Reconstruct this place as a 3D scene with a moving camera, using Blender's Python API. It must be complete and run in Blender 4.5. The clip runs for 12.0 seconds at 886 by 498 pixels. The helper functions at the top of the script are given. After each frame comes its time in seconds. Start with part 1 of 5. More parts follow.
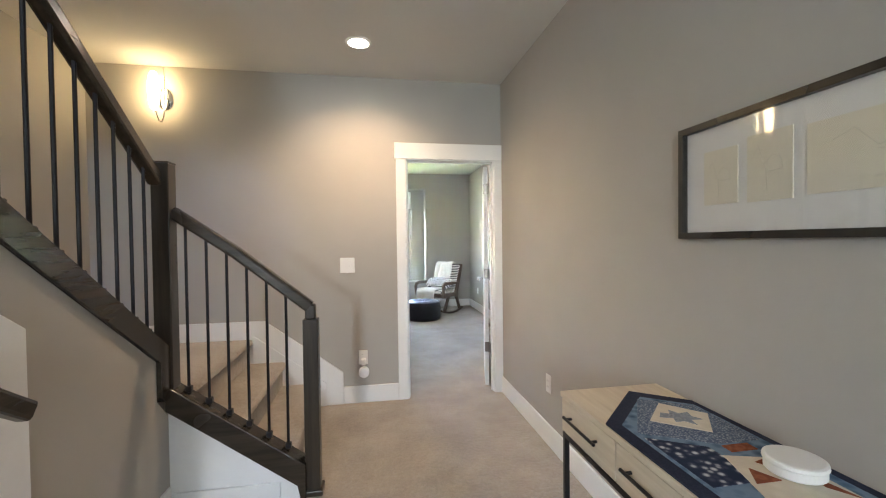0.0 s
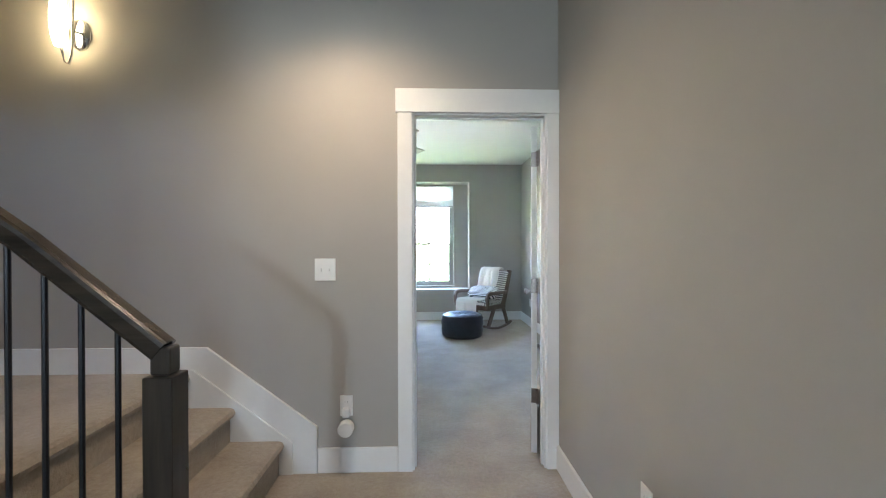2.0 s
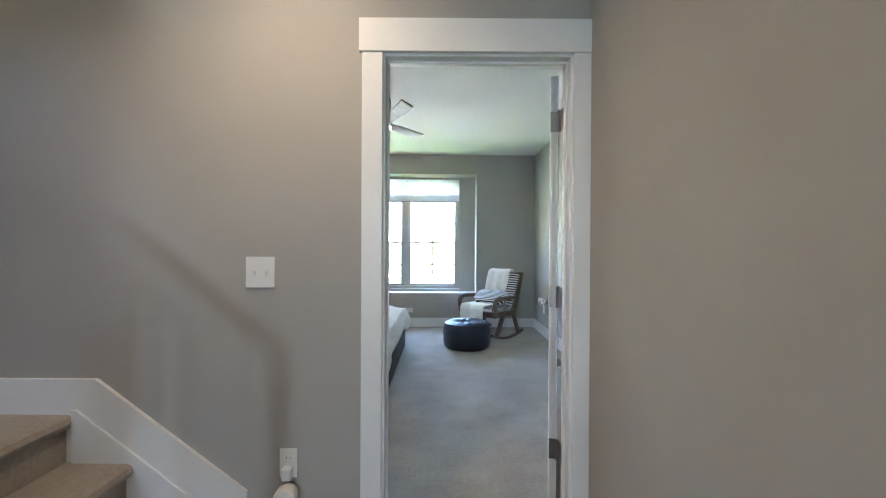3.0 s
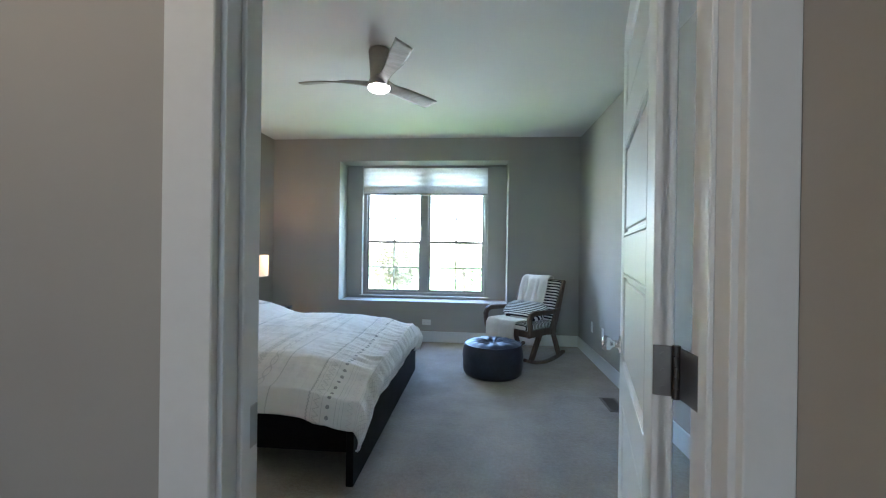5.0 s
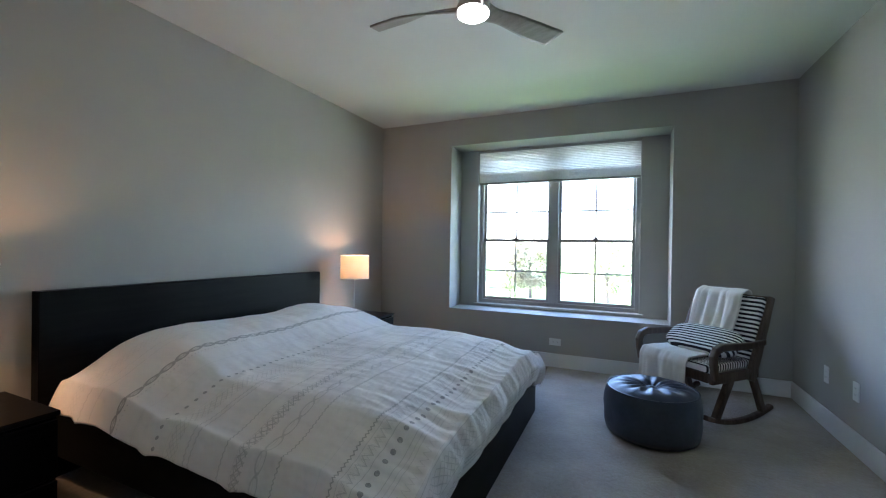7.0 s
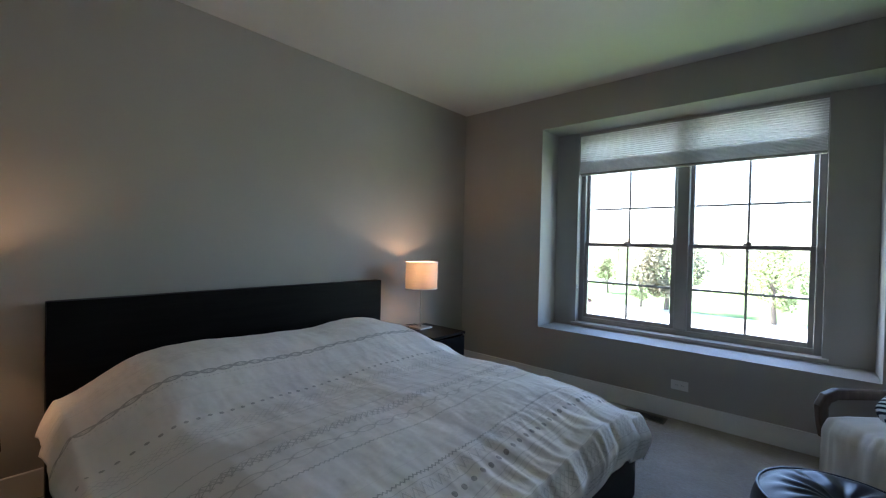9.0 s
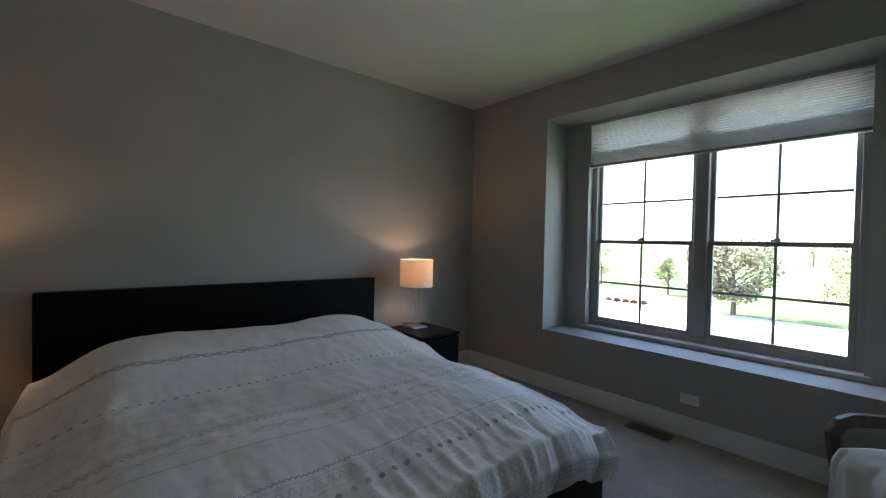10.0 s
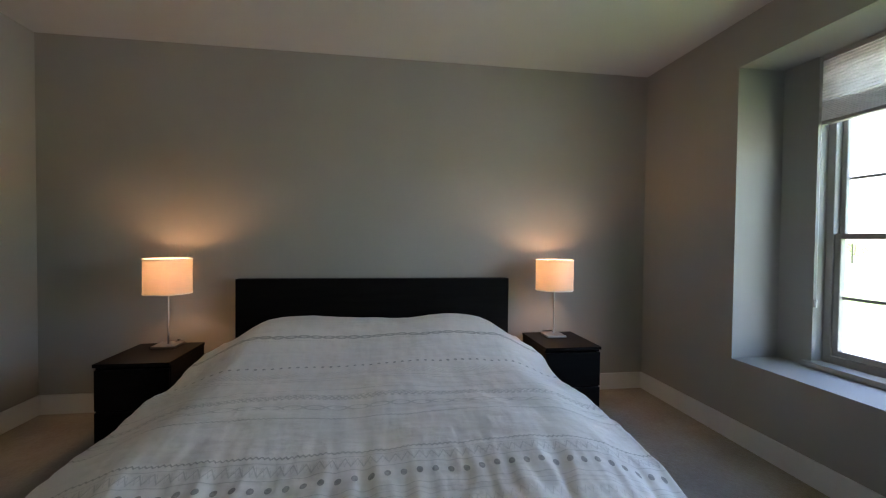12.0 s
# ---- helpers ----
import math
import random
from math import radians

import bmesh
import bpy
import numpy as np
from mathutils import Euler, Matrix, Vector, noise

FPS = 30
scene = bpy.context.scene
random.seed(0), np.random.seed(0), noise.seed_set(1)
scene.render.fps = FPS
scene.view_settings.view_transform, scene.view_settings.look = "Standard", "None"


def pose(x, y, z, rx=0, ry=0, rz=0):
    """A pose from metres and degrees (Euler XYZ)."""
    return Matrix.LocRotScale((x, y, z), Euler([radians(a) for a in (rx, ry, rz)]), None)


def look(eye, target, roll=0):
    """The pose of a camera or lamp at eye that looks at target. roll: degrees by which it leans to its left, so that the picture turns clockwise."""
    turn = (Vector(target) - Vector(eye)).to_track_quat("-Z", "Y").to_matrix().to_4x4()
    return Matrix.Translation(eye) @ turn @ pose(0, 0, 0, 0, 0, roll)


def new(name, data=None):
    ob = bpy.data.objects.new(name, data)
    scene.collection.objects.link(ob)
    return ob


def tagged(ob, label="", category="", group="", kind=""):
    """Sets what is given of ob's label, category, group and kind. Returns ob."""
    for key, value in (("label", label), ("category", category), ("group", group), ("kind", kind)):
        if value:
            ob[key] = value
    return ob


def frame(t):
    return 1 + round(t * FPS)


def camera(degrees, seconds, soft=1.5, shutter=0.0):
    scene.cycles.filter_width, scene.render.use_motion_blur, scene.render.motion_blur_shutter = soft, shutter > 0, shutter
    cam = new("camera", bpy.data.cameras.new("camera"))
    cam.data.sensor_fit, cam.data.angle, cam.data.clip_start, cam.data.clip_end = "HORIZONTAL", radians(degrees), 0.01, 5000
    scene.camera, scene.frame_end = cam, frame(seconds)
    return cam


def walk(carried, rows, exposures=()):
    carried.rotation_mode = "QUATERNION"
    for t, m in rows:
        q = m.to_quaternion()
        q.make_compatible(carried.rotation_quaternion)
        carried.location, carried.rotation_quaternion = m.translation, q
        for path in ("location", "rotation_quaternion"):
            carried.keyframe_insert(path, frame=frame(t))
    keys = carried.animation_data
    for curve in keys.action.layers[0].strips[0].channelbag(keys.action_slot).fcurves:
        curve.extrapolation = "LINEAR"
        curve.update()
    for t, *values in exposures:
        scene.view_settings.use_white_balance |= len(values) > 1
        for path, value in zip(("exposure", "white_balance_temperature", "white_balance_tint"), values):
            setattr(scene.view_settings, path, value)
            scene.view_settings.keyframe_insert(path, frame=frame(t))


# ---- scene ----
cam = camera(94.6, 12.0, soft=1.15)
PATH = [
    (0, (0.106, 0.197, 1.353), (0.443, 2.168, 1.314), -0.7),
    (0.5, (0.241, 0.461, 1.352), (0.443, 2.45, 1.317), -0.4),
    (1, (0.35, 0.72, 1.36), (0.447, 2.717, 1.312), -0.3),
    (1.5, (0.416, 1.015, 1.343), (0.508, 3.013, 1.298), -0.0),
    (2, (0.493, 1.345, 1.29), (0.554, 3.344, 1.278), -0.1),
    (2.5, (0.553, 1.694, 1.277), (0.575, 3.694, 1.266), -0.1),
    (3, (0.635, 2.026, 1.266), (0.638, 4.026, 1.257), 0.3),
    (3.2, (0.694, 2.153, 1.26), (0.674, 4.153, 1.261), 0.3),
    (4.8, (0.786, 2.996, 1.268), (0.676, 4.993, 1.261), 0.7),
    (5, (0.8, 3.086, 1.26), (0.624, 5.078, 1.255), 0.8),
    (5.5, (0.777, 3.344, 1.259), (0.44, 5.316, 1.253), 0.8),
    (6, (0.734, 3.576, 1.259), (0.259, 5.519, 1.25), 0.8),
    (6.5, (0.783, 3.870, 1.243), (0.112, 5.755, 1.240), 0.9),
    (7, (0.773, 4.111, 1.247), (-0.042, 5.937, 1.236), 0.9),
    (7.2, (0.805, 4.217, 1.257), (-0.075, 6.013, 1.251), 0.6),
    (8.8, (0.779, 4.878, 1.327), (-0.524, 6.395, 1.29), 1.2),
    (9, (0.801, 4.956, 1.316), (-0.523, 6.456, 1.288), 1.3),
    (9.5, (0.967, 5.182, 1.319), (-0.457, 6.585, 1.289), 1.1),
    (10, (1.115, 5.42, 1.309), (-0.405, 6.719, 1.272), 1.2),
    (10.5, (1.217, 5.665, 1.331), (-0.419, 6.814, 1.286), 1.1),
    (11, (1.278, 5.873, 1.313), (-0.498, 6.791, 1.271), 1.0),
    (11.5, (1.276, 6.075, 1.287), (-0.629, 6.682, 1.245), 0.7),
    (12, (1.265, 6.257, 1.292), (-0.713, 6.545, 1.247), 0.6),
]
# seconds, stops, kelvin, tint
EXPOSURES = [
    (0.0, 6.25, 6650, 12), (0.5, 6.23, 6400, 10), (1.0, 6.18, 6250, 10), (2.0, 5.86, 5900, 8), (3.0, 5.55, 5800, 8), (5.0, 4.9, 5550, 7), (5.5, 4.78, 5350, 8), (6.0, 4.6, 5400, 9), (7.0, 4.4, 5550, 11),
    (9.0, 3.62, 5850, 12), (9.5, 3.46, 6000, 12), (10.5, 2.97, 6200, 12), (11.5, 3.2, 6300, 13), (12.0, 3.72, 6500, 14),
]
walk(cam, [(t, look(eye, target, roll)) for t, eye, target, roll in PATH], EXPOSURES)


# ---- world, sun and large lights ----
SUN_ELEVATION, SUN_AZIMUTH = radians(52), radians(266)
world = bpy.data.worlds.new("sky")
scene.world = world
world.use_nodes = True
sky = world.node_tree.nodes.new("ShaderNodeTexSky")
sky.sky_type, sky.sun_disc = "NISHITA", False
sky.sun_elevation, sky.sun_rotation = SUN_ELEVATION, SUN_AZIMUTH
backdrop = world.node_tree.nodes["Background"]
backdrop.inputs["Strength"].default_value = 0.15
world.node_tree.links.new(sky.outputs[0], backdrop.inputs[0])

sun = new("sun", bpy.data.lights.new("sun", "SUN"))
sun.data.energy, sun.data.angle, sun.data.color = 5.0, radians(0.5), (1.0, 0.95, 0.87)
sun_way = Vector((math.sin(SUN_AZIMUTH) * math.cos(SUN_ELEVATION), math.cos(SUN_AZIMUTH) * math.cos(SUN_ELEVATION), math.sin(SUN_ELEVATION)))
sun.matrix_world = look(sun_way * 60, (0, 0, 0))

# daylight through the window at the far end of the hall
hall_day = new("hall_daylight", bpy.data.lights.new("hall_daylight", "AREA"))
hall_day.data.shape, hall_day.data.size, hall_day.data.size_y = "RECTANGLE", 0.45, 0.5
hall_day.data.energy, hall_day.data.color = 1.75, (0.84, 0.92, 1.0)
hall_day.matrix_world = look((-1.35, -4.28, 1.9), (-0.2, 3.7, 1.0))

# added fill lamp in an assumed hall-end opening, to light the stair side
hall_fill = new("hall_fill_lamp", bpy.data.lights.new("hall_fill_lamp", "AREA"))
hall_fill.data.shape, hall_fill.data.size, hall_fill.data.size_y = "RECTANGLE", 0.26, 0.5
hall_fill.data.energy, hall_fill.data.color = 0.6, (0.74, 0.87, 1.0)
hall_fill.matrix_world = look((0.70, -4.28, 1.35), (-1.3, 1.2, 0.5))

# fill light added high in the stairwell, no source seen, to brighten the landing
stair_fill = new("stairwell_fill_lamp", bpy.data.lights.new("stairwell_fill_lamp", "AREA"))
stair_fill.data.shape, stair_fill.data.size, stair_fill.data.size_y = "RECTANGLE", 0.5, 0.9
stair_fill.data.energy, stair_fill.data.color = 0.6, (0.90, 0.95, 1.0)
stair_fill.matrix_world = look((-1.47, -1.36, 4.5), (-1.3, 3.7, 1.4))

can_lamp = new("can_light_lamp", bpy.data.lights.new("can_light_lamp", "SPOT"))
can_lamp.data.energy, can_lamp.data.color = 1.3, (1.0, 0.69, 0.42)
can_lamp.data.spot_size, can_lamp.data.spot_blend, can_lamp.data.shadow_soft_size = radians(152), 0.9, 0.06
can_lamp.matrix_world = look((0.027, 3.1, 2.70), (0.027, 3.1, 0))


def bulb(name, place, watts, colour, radius):
    lamp = new(name, bpy.data.lights.new(name, "POINT"))
    lamp.data.energy, lamp.data.color, lamp.data.shadow_soft_size = watts, colour, radius
    lamp.location = place
    return lamp


LAMP_A, LAMP_B = (-1.765, 7.58), (-1.745, 4.81)
bulb("table_lamp_bulb", (*LAMP_A, 1.075), 0.42, (1.0, 0.56, 0.27), 0.032)
bulb("table_lamp_bulb", (*LAMP_B, 1.075), 0.42, (1.0, 0.56, 0.27), 0.032)


# ---- materials ----
class Nodes:
    """A material under construction: short calls for the nodes that most materials here need."""

    def __init__(self, name, colour=(0.8, 0.8, 0.8), rough=0.6, metal=0.0, spec=0.5):
        self.mat = bpy.data.materials.new(name)
        self.mat.use_nodes = True
        self.tree = self.mat.node_tree
        self.shader = self.tree.nodes["Principled BSDF"]
        self.set("Base Color", (*colour, 1))
        self.set("Roughness", rough)
        self.set("Metallic", metal)
        self.set("Specular IOR Level", spec)

    def set(self, socket, value):
        self.shader.inputs[socket].default_value = value

    def link(self, out, socket):
        self.tree.links.new(out, self.shader.inputs[socket])

    def add(self, kind, **values):
        node = self.tree.nodes.new(kind)
        for key, value in values.items():
            node.inputs[key].default_value = value
        return node

    def coords(self, kind="Object"):
        return self.tree.nodes.new("ShaderNodeTexCoord").outputs[kind]

    def math(self, op, a, b=None, c=None):
        node = self.tree.nodes.new("ShaderNodeMath")
        node.operation = op
        for n, v in enumerate((a, b, c)):
            if v is None:
                continue
            if isinstance(v, (int, float)):
                node.inputs[n].default_value = v
            else:
                self.tree.links.new(v, node.inputs[n])
        return node.outputs[0]

    def noise(self, scale, detail=3.0, rough=0.6, stretch=None, vector=None):
        vec = vector or self.coords()
        if stretch:
            mapping = self.add("ShaderNodeMapping", Scale=stretch)
            self.tree.links.new(vec, mapping.inputs["Vector"])
            vec = mapping.outputs[0]
        tex = self.add("ShaderNodeTexNoise", Scale=scale, Detail=detail, Roughness=rough)
        self.tree.links.new(vec, tex.inputs["Vector"])
        return tex.outputs["Fac"]

    def ramp(self, fac, stops):
        node = self.tree.nodes.new("ShaderNodeValToRGB")
        els = node.color_ramp.elements
        while len(els) < len(stops):
            els.new(0.5)
        for el, (at, colour) in zip(els, stops):
            el.position, el.color = at, (*colour, 1)
        self.tree.links.new(fac, node.inputs[0])
        return node.outputs[0]

    def mix(self, fac, a, b):
        node = self.tree.nodes.new("ShaderNodeMix")
        node.data_type = "RGBA"
        for n, v in ((0, fac), (6, a), (7, b)):
            if isinstance(v, (int, float)):
                node.inputs[n].default_value = v
            elif isinstance(v, tuple):
                node.inputs[n].default_value = (*v, 1)
            else:
                self.tree.links.new(v, node.inputs[n])
        return node.outputs[2]

    def bump(self, height, strength=0.3, distance=0.002):
        node = self.add("ShaderNodeBump", Strength=strength, Distance=distance)
        self.tree.links.new(height, node.inputs["Height"])
        self.link(node.outputs[0], "Normal")


def shade(colour, f):
    return tuple(min(1.0, c * f) for c in colour)


def plain(name, colour, rough=0.5, metal=0.0, vary=0.08, scale=6.0, grain=60.0, relief=0.15, spec=0.5, stretch=None):
    """Paint, metal, plastic: a colour that varies a little at two scales, with a fine relief."""
    m = Nodes(name, colour, rough, metal, spec)
    big, fine = m.noise(scale, stretch=stretch), m.noise(grain, stretch=stretch)
    both = m.math("MULTIPLY_ADD", fine, 0.4, m.math("MULTIPLY", big, 0.6))
    m.link(m.ramp(both, [(0.3, shade(colour, 1 - vary)), (0.7, shade(colour, 1 + vary))]), "Base Color")
    m.link(m.math("MULTIPLY_ADD", big, 0.14, rough - 0.07), "Roughness")
    m.bump(fine, relief, 0.001)
    return m.mat


def wood(name, dark, light, rough=0.35, axis=0, scale=1.0, spec=0.5):
    """Stained wood: long streaks along an axis, fine pores."""
    stretch = [14.0, 14.0, 14.0]
    stretch[axis] = 0.9
    m = Nodes(name, light, rough, spec=spec)
    streak = m.noise(2.2 * scale, 6.0, 0.65, stretch=tuple(stretch))
    cloud = m.noise(2.0, 2.0)
    both = m.math("MULTIPLY_ADD", streak, 0.75, m.math("MULTIPLY", cloud, 0.25))
    m.link(m.ramp(both, [(0.35, dark), (0.68, light)]), "Base Color")
    m.link(m.math("MULTIPLY_ADD", cloud, 0.2, rough - 0.1), "Roughness")
    m.bump(streak, 0.12, 0.001)
    return m.mat


def carpet():
    m = Nodes("carpet", (0.36, 0.31, 0.25), 0.95, spec=0.1)
    pile, tuft, trod = m.noise(260.0, 2.0, 0.7), m.noise(45.0, 3.0, 0.6), m.noise(2.6, 4.0, 0.6)
    both = m.math("ADD", m.math("MULTIPLY", pile, 0.22), m.math("ADD", m.math("MULTIPLY", tuft, 0.28), m.math("MULTIPLY", trod, 0.50)))
    m.link(m.ramp(both, [(0.33, (0.25, 0.217, 0.180)), (0.5, (0.355, 0.313, 0.264)), (0.67, (0.46, 0.410, 0.353))]), "Base Color")
    m.bump(m.math("ADD", m.math("MULTIPLY", pile, 0.4), m.math("ADD", tuft, trod)), 0.55, 0.012)
    m.set("Sheen Weight", 0.25)
    return m.mat


def glow(name, colour, strength):
    m = Nodes(name, colour, 0.4)
    m.set("Emission Color", (*colour, 1))
    m.set("Emission Strength", strength)
    return m.mat


def glass(name="window_glass"):
    m = Nodes(name, (1, 1, 1), 0.0)
    clear, shine, both = m.add("ShaderNodeBsdfTransparent"), m.add("ShaderNodeBsdfGlossy", Roughness=0.02), m.add("ShaderNodeMixShader")
    facing = m.tree.nodes.new("ShaderNodeLayerWeight").outputs["Facing"]
    m.tree.links.new(m.math("MULTIPLY_ADD", m.math("POWER", facing, 5.0), 0.6, 0.035), both.inputs[0])
    m.tree.links.new(clear.outputs[0], both.inputs[1])
    m.tree.links.new(shine.outputs[0], both.inputs[2])
    m.tree.links.new(both.outputs[0], m.tree.nodes["Material Output"].inputs["Surface"])
    return m.mat


def cloth_through(name, colour, share, weave=220.0, stretch=None):
    """Thin cloth that lets part of the light through."""
    m = Nodes(name, colour, 0.9, spec=0.1)
    threads = m.noise(weave, 2.0, stretch=stretch)
    tone = m.ramp(threads, [(0.3, shade(colour, 0.9)), (0.7, colour)])
    m.link(tone, "Base Color")
    through_it, both = m.add("ShaderNodeBsdfTranslucent"), m.add("ShaderNodeMixShader", Fac=share)
    m.tree.links.new(tone, through_it.inputs[0])
    m.tree.links.new(m.shader.outputs[0], both.inputs[1])
    m.tree.links.new(through_it.outputs[0], both.inputs[2])
    m.tree.links.new(both.outputs[0], m.tree.nodes["Material Output"].inputs["Surface"])
    return m.mat


def wall_paint():
    m = Nodes("greige_wall_paint", (0.455, 0.437, 0.405), 0.75, spec=0.3)
    roller, cloud = m.noise(170.0, 3.0), m.noise(0.9, 3.0)
    m.link(m.ramp(cloud, [(0.3, (0.375, 0.359, 0.331)), (0.7, (0.415, 0.397, 0.366))]), "Base Color")
    m.bump(roller, 0.18, 0.0015)
    return m.mat


def duvet_cloth():
    """White cotton with grey embroidered bands across it; x runs along the bed."""
    m = Nodes("embroidered_white_cotton", (0.78, 0.77, 0.76), 0.9, spec=0.15)
    split = m.add("ShaderNodeSeparateXYZ")
    m.tree.links.new(m.coords("UV"), split.inputs[0])
    x, y = split.outputs[0], split.outputs[1]
    wobble = m.math("MULTIPLY_ADD", m.noise(3.0, 2.0), 0.03, -0.015)
    x = m.math("ADD", m.math("ADD", x, wobble), m.math("MULTIPLY_ADD", y, 0.014, -0.014 * 6.2))

    def band(at, half):
        return m.math("LESS_THAN", m.math("ABSOLUTE", m.math("SUBTRACT", x, at)), half)

    def dots(at, step, radius):
        across = m.math("SUBTRACT", m.math("FRACT", m.math("DIVIDE", y, step)), 0.5)
        across = m.math("MULTIPLY", across, step)
        along = m.math("SUBTRACT", x, at)
        far = m.math("SQRT", m.math("ADD", m.math("MULTIPLY", across, across), m.math("MULTIPLY", along, along)))
        return m.math("LESS_THAN", far, radius)

    def zigzag(at, step, height, half):
        tri = m.math("ABSOLUTE", m.math("SUBTRACT", m.math("FRACT", m.math("DIVIDE", y, step)), 0.5))
        line = m.math("MULTIPLY_ADD", tri, height * 2, at - height / 2)
        return m.math("LESS_THAN", m.math("ABSOLUTE", m.math("SUBTRACT", x, line)), half)

    def lattice(at, half):
        diag = m.math("FRACT", m.math("DIVIDE", m.math("ADD", x, y), 0.028))
        other = m.math("FRACT", m.math("DIVIDE", m.math("SUBTRACT", x, y), 0.028))
        lines = m.math("MAXIMUM", m.math("LESS_THAN", diag, 0.16), m.math("LESS_THAN", other, 0.16))
        return m.math("MULTIPLY", lines, band(at, half))

    def links(at, step, along, across, line):
        """A chain of oval rings."""
        v = m.math("DIVIDE", m.math("MULTIPLY", m.math("SUBTRACT", m.math("FRACT", m.math("DIVIDE", y, step)), 0.5), step), across)
        u = m.math("DIVIDE", m.math("SUBTRACT", x, at), along)
        far = m.math("SQRT", m.math("ADD", m.math("MULTIPLY", u, u), m.math("MULTIPLY", v, v)))
        return m.math("LESS_THAN", m.math("ABSOLUTE", m.math("SUBTRACT", far, 1.0 - line)), line)

    marks = [
        # the foot: fine lines, saw teeth, crossed threads
        (lattice(0.235, 0.035), 0.28), (band(0.275, 0.0015), 0.3), (zigzag(0.325, 0.022, 0.009, 0.0028), 0.4), (zigzag(0.350, 0.022, 0.009, 0.0028), 0.4), (zigzag(0.375, 0.022, 0.009, 0.0028), 0.4),
        (band(0.185, 0.0015), 0.28), (band(0.170, 0.0012), 0.22), (zigzag(0.125, 0.026, 0.030, 0.0026), 0.22), (band(0.088, 0.0012), 0.25), (band(0.072, 0.0012), 0.22), (band(0.052, 0.0014), 0.28),
        # large dots between lines, a row of triangles
        (dots(0.010, 0.050, 0.0105), 0.75), (band(-0.022, 0.0016), 0.28), (zigzag(-0.052, 0.040, 0.034, 0.0035), 0.30), (zigzag(-0.052, 0.020, 0.030, 0.0025), 0.22), (band(-0.078, 0.0014), 0.25),
        (zigzag(-0.100, 0.018, 0.009, 0.0032), 0.55), (band(-0.155, 0.0012), 0.10),
        # a fine stitch, a wave, the blocked band
        (zigzag(-0.315, 0.018, 0.007, 0.0026), 0.42), (links(-0.400, 0.085, 0.018, 0.044, 0.12), 0.30), (links(-0.412, 0.085, 0.010, 0.03, 0.12), 0.14),
        (lattice(-0.492, 0.024), 0.46), (zigzag(-0.492, 0.030, 0.040, 0.008), 0.28), (band(-0.520, 0.0014), 0.2), (zigzag(-0.585, 0.020, 0.006, 0.0022), 0.36),
        # paired stitches, a pale lattice, small dots, the oval chain
        (zigzag(-0.735, 0.022, 0.007, 0.0022), 0.30), (zigzag(-0.760, 0.022, 0.007, 0.0022), 0.30), (lattice(-0.835, 0.035), 0.24), (band(-0.885, 0.0014), 0.15),
        (dots(-0.955, 0.042, 0.0085), 0.65), (band(-1.10, 0.0012), 0.12),
        (links(-1.235, 0.072, 0.017, 0.037, 0.24), 0.62), (band(-1.235, 0.005), 0.25), (links(-1.235, 0.036, 0.007, 0.016, 0.3), 0.35), (dots(-1.200, 0.018, 0.003), 0.35),
        (band(-1.40, 0.0016), 0.22), (zigzag(-1.47, 0.03, 0.008, 0.002), 0.25), (lattice(-1.56, 0.03), 0.12),
    ]
    total = None
    for mark, weight in marks:
        part_of = m.math("MULTIPLY", mark, weight)
        total = part_of if total is None else m.math("MAXIMUM", total, part_of)
    worn = m.math("MULTIPLY", total, m.math("MULTIPLY_ADD", m.noise(120.0, 2.0), 0.9, 0.45))
    cloud = m.ramp(m.noise(2.2, 3.0), [(0.3, (0.90, 0.87, 0.845)), (0.7, (0.94, 0.915, 0.89))])
    m.link(m.mix(worn, cloud, (0.24, 0.235, 0.235)), "Base Color")
    weave = m.noise(420.0, 2.0)
    crease = m.math("ADD", m.noise(7.0, 2.5, 0.5, stretch=(0.5, 1.5, 1.0)), m.noise(10.0, 2.5, 0.5, stretch=(1.3, 0.5, 1.0)))
    crinkle = m.math("ABSOLUTE", m.math("SUBTRACT", m.noise(26.0, 3.0, 0.6, stretch=(1.0, 0.6, 1.0)), 0.5))
    crease = m.math("ADD", crease, m.math("MULTIPLY", crinkle, 0.16))
    m.bump(m.math("ADD", m.math("MULTIPLY", weave, 0.06), m.math("ADD", crease, m.math("MULTIPLY", total, 0.12))), 0.8, 0.014)
    m.set("Sheen Weight", 0.2)
    return m.mat


def stripes(name, a, b, step, axis=2, rough=0.9):
    m = Nodes(name, a, rough, spec=0.15)
    split = m.add("ShaderNodeSeparateXYZ")
    m.tree.links.new(m.coords(), split.inputs[0])
    turn = m.math("LESS_THAN", m.math("FRACT", m.math("DIVIDE", split.outputs[axis], step)), 0.5)
    m.link(m.mix(turn, a, b), "Base Color")
    m.bump(m.noise(300.0, 2.0), 0.25, 0.001)
    return m.mat


WALL = wall_paint()
CEILING = plain("white_ceiling_paint", (0.63, 0.625, 0.61), 0.85, vary=0.03, scale=1.2, grain=150.0, relief=0.25, spec=0.2)
TRIM = plain("white_trim_paint", (0.78, 0.785, 0.78), 0.38, vary=0.03, scale=3.0, grain=40.0, relief=0.05)
CARPET = carpet()
STAIN = wood("dark_stained_oak", (0.020, 0.016, 0.012), (0.055, 0.042, 0.030), 0.25, axis=0, spec=0.4)
STAIN_UP = wood("dark_stained_oak_upright", (0.020, 0.016, 0.012), (0.052, 0.040, 0.029), 0.3, axis=2, spec=0.35)
STAIN_Y = wood("dark_stained_oak_slope", (0.020, 0.016, 0.012), (0.052, 0.040, 0.029), 0.24, axis=1, spec=0.45)
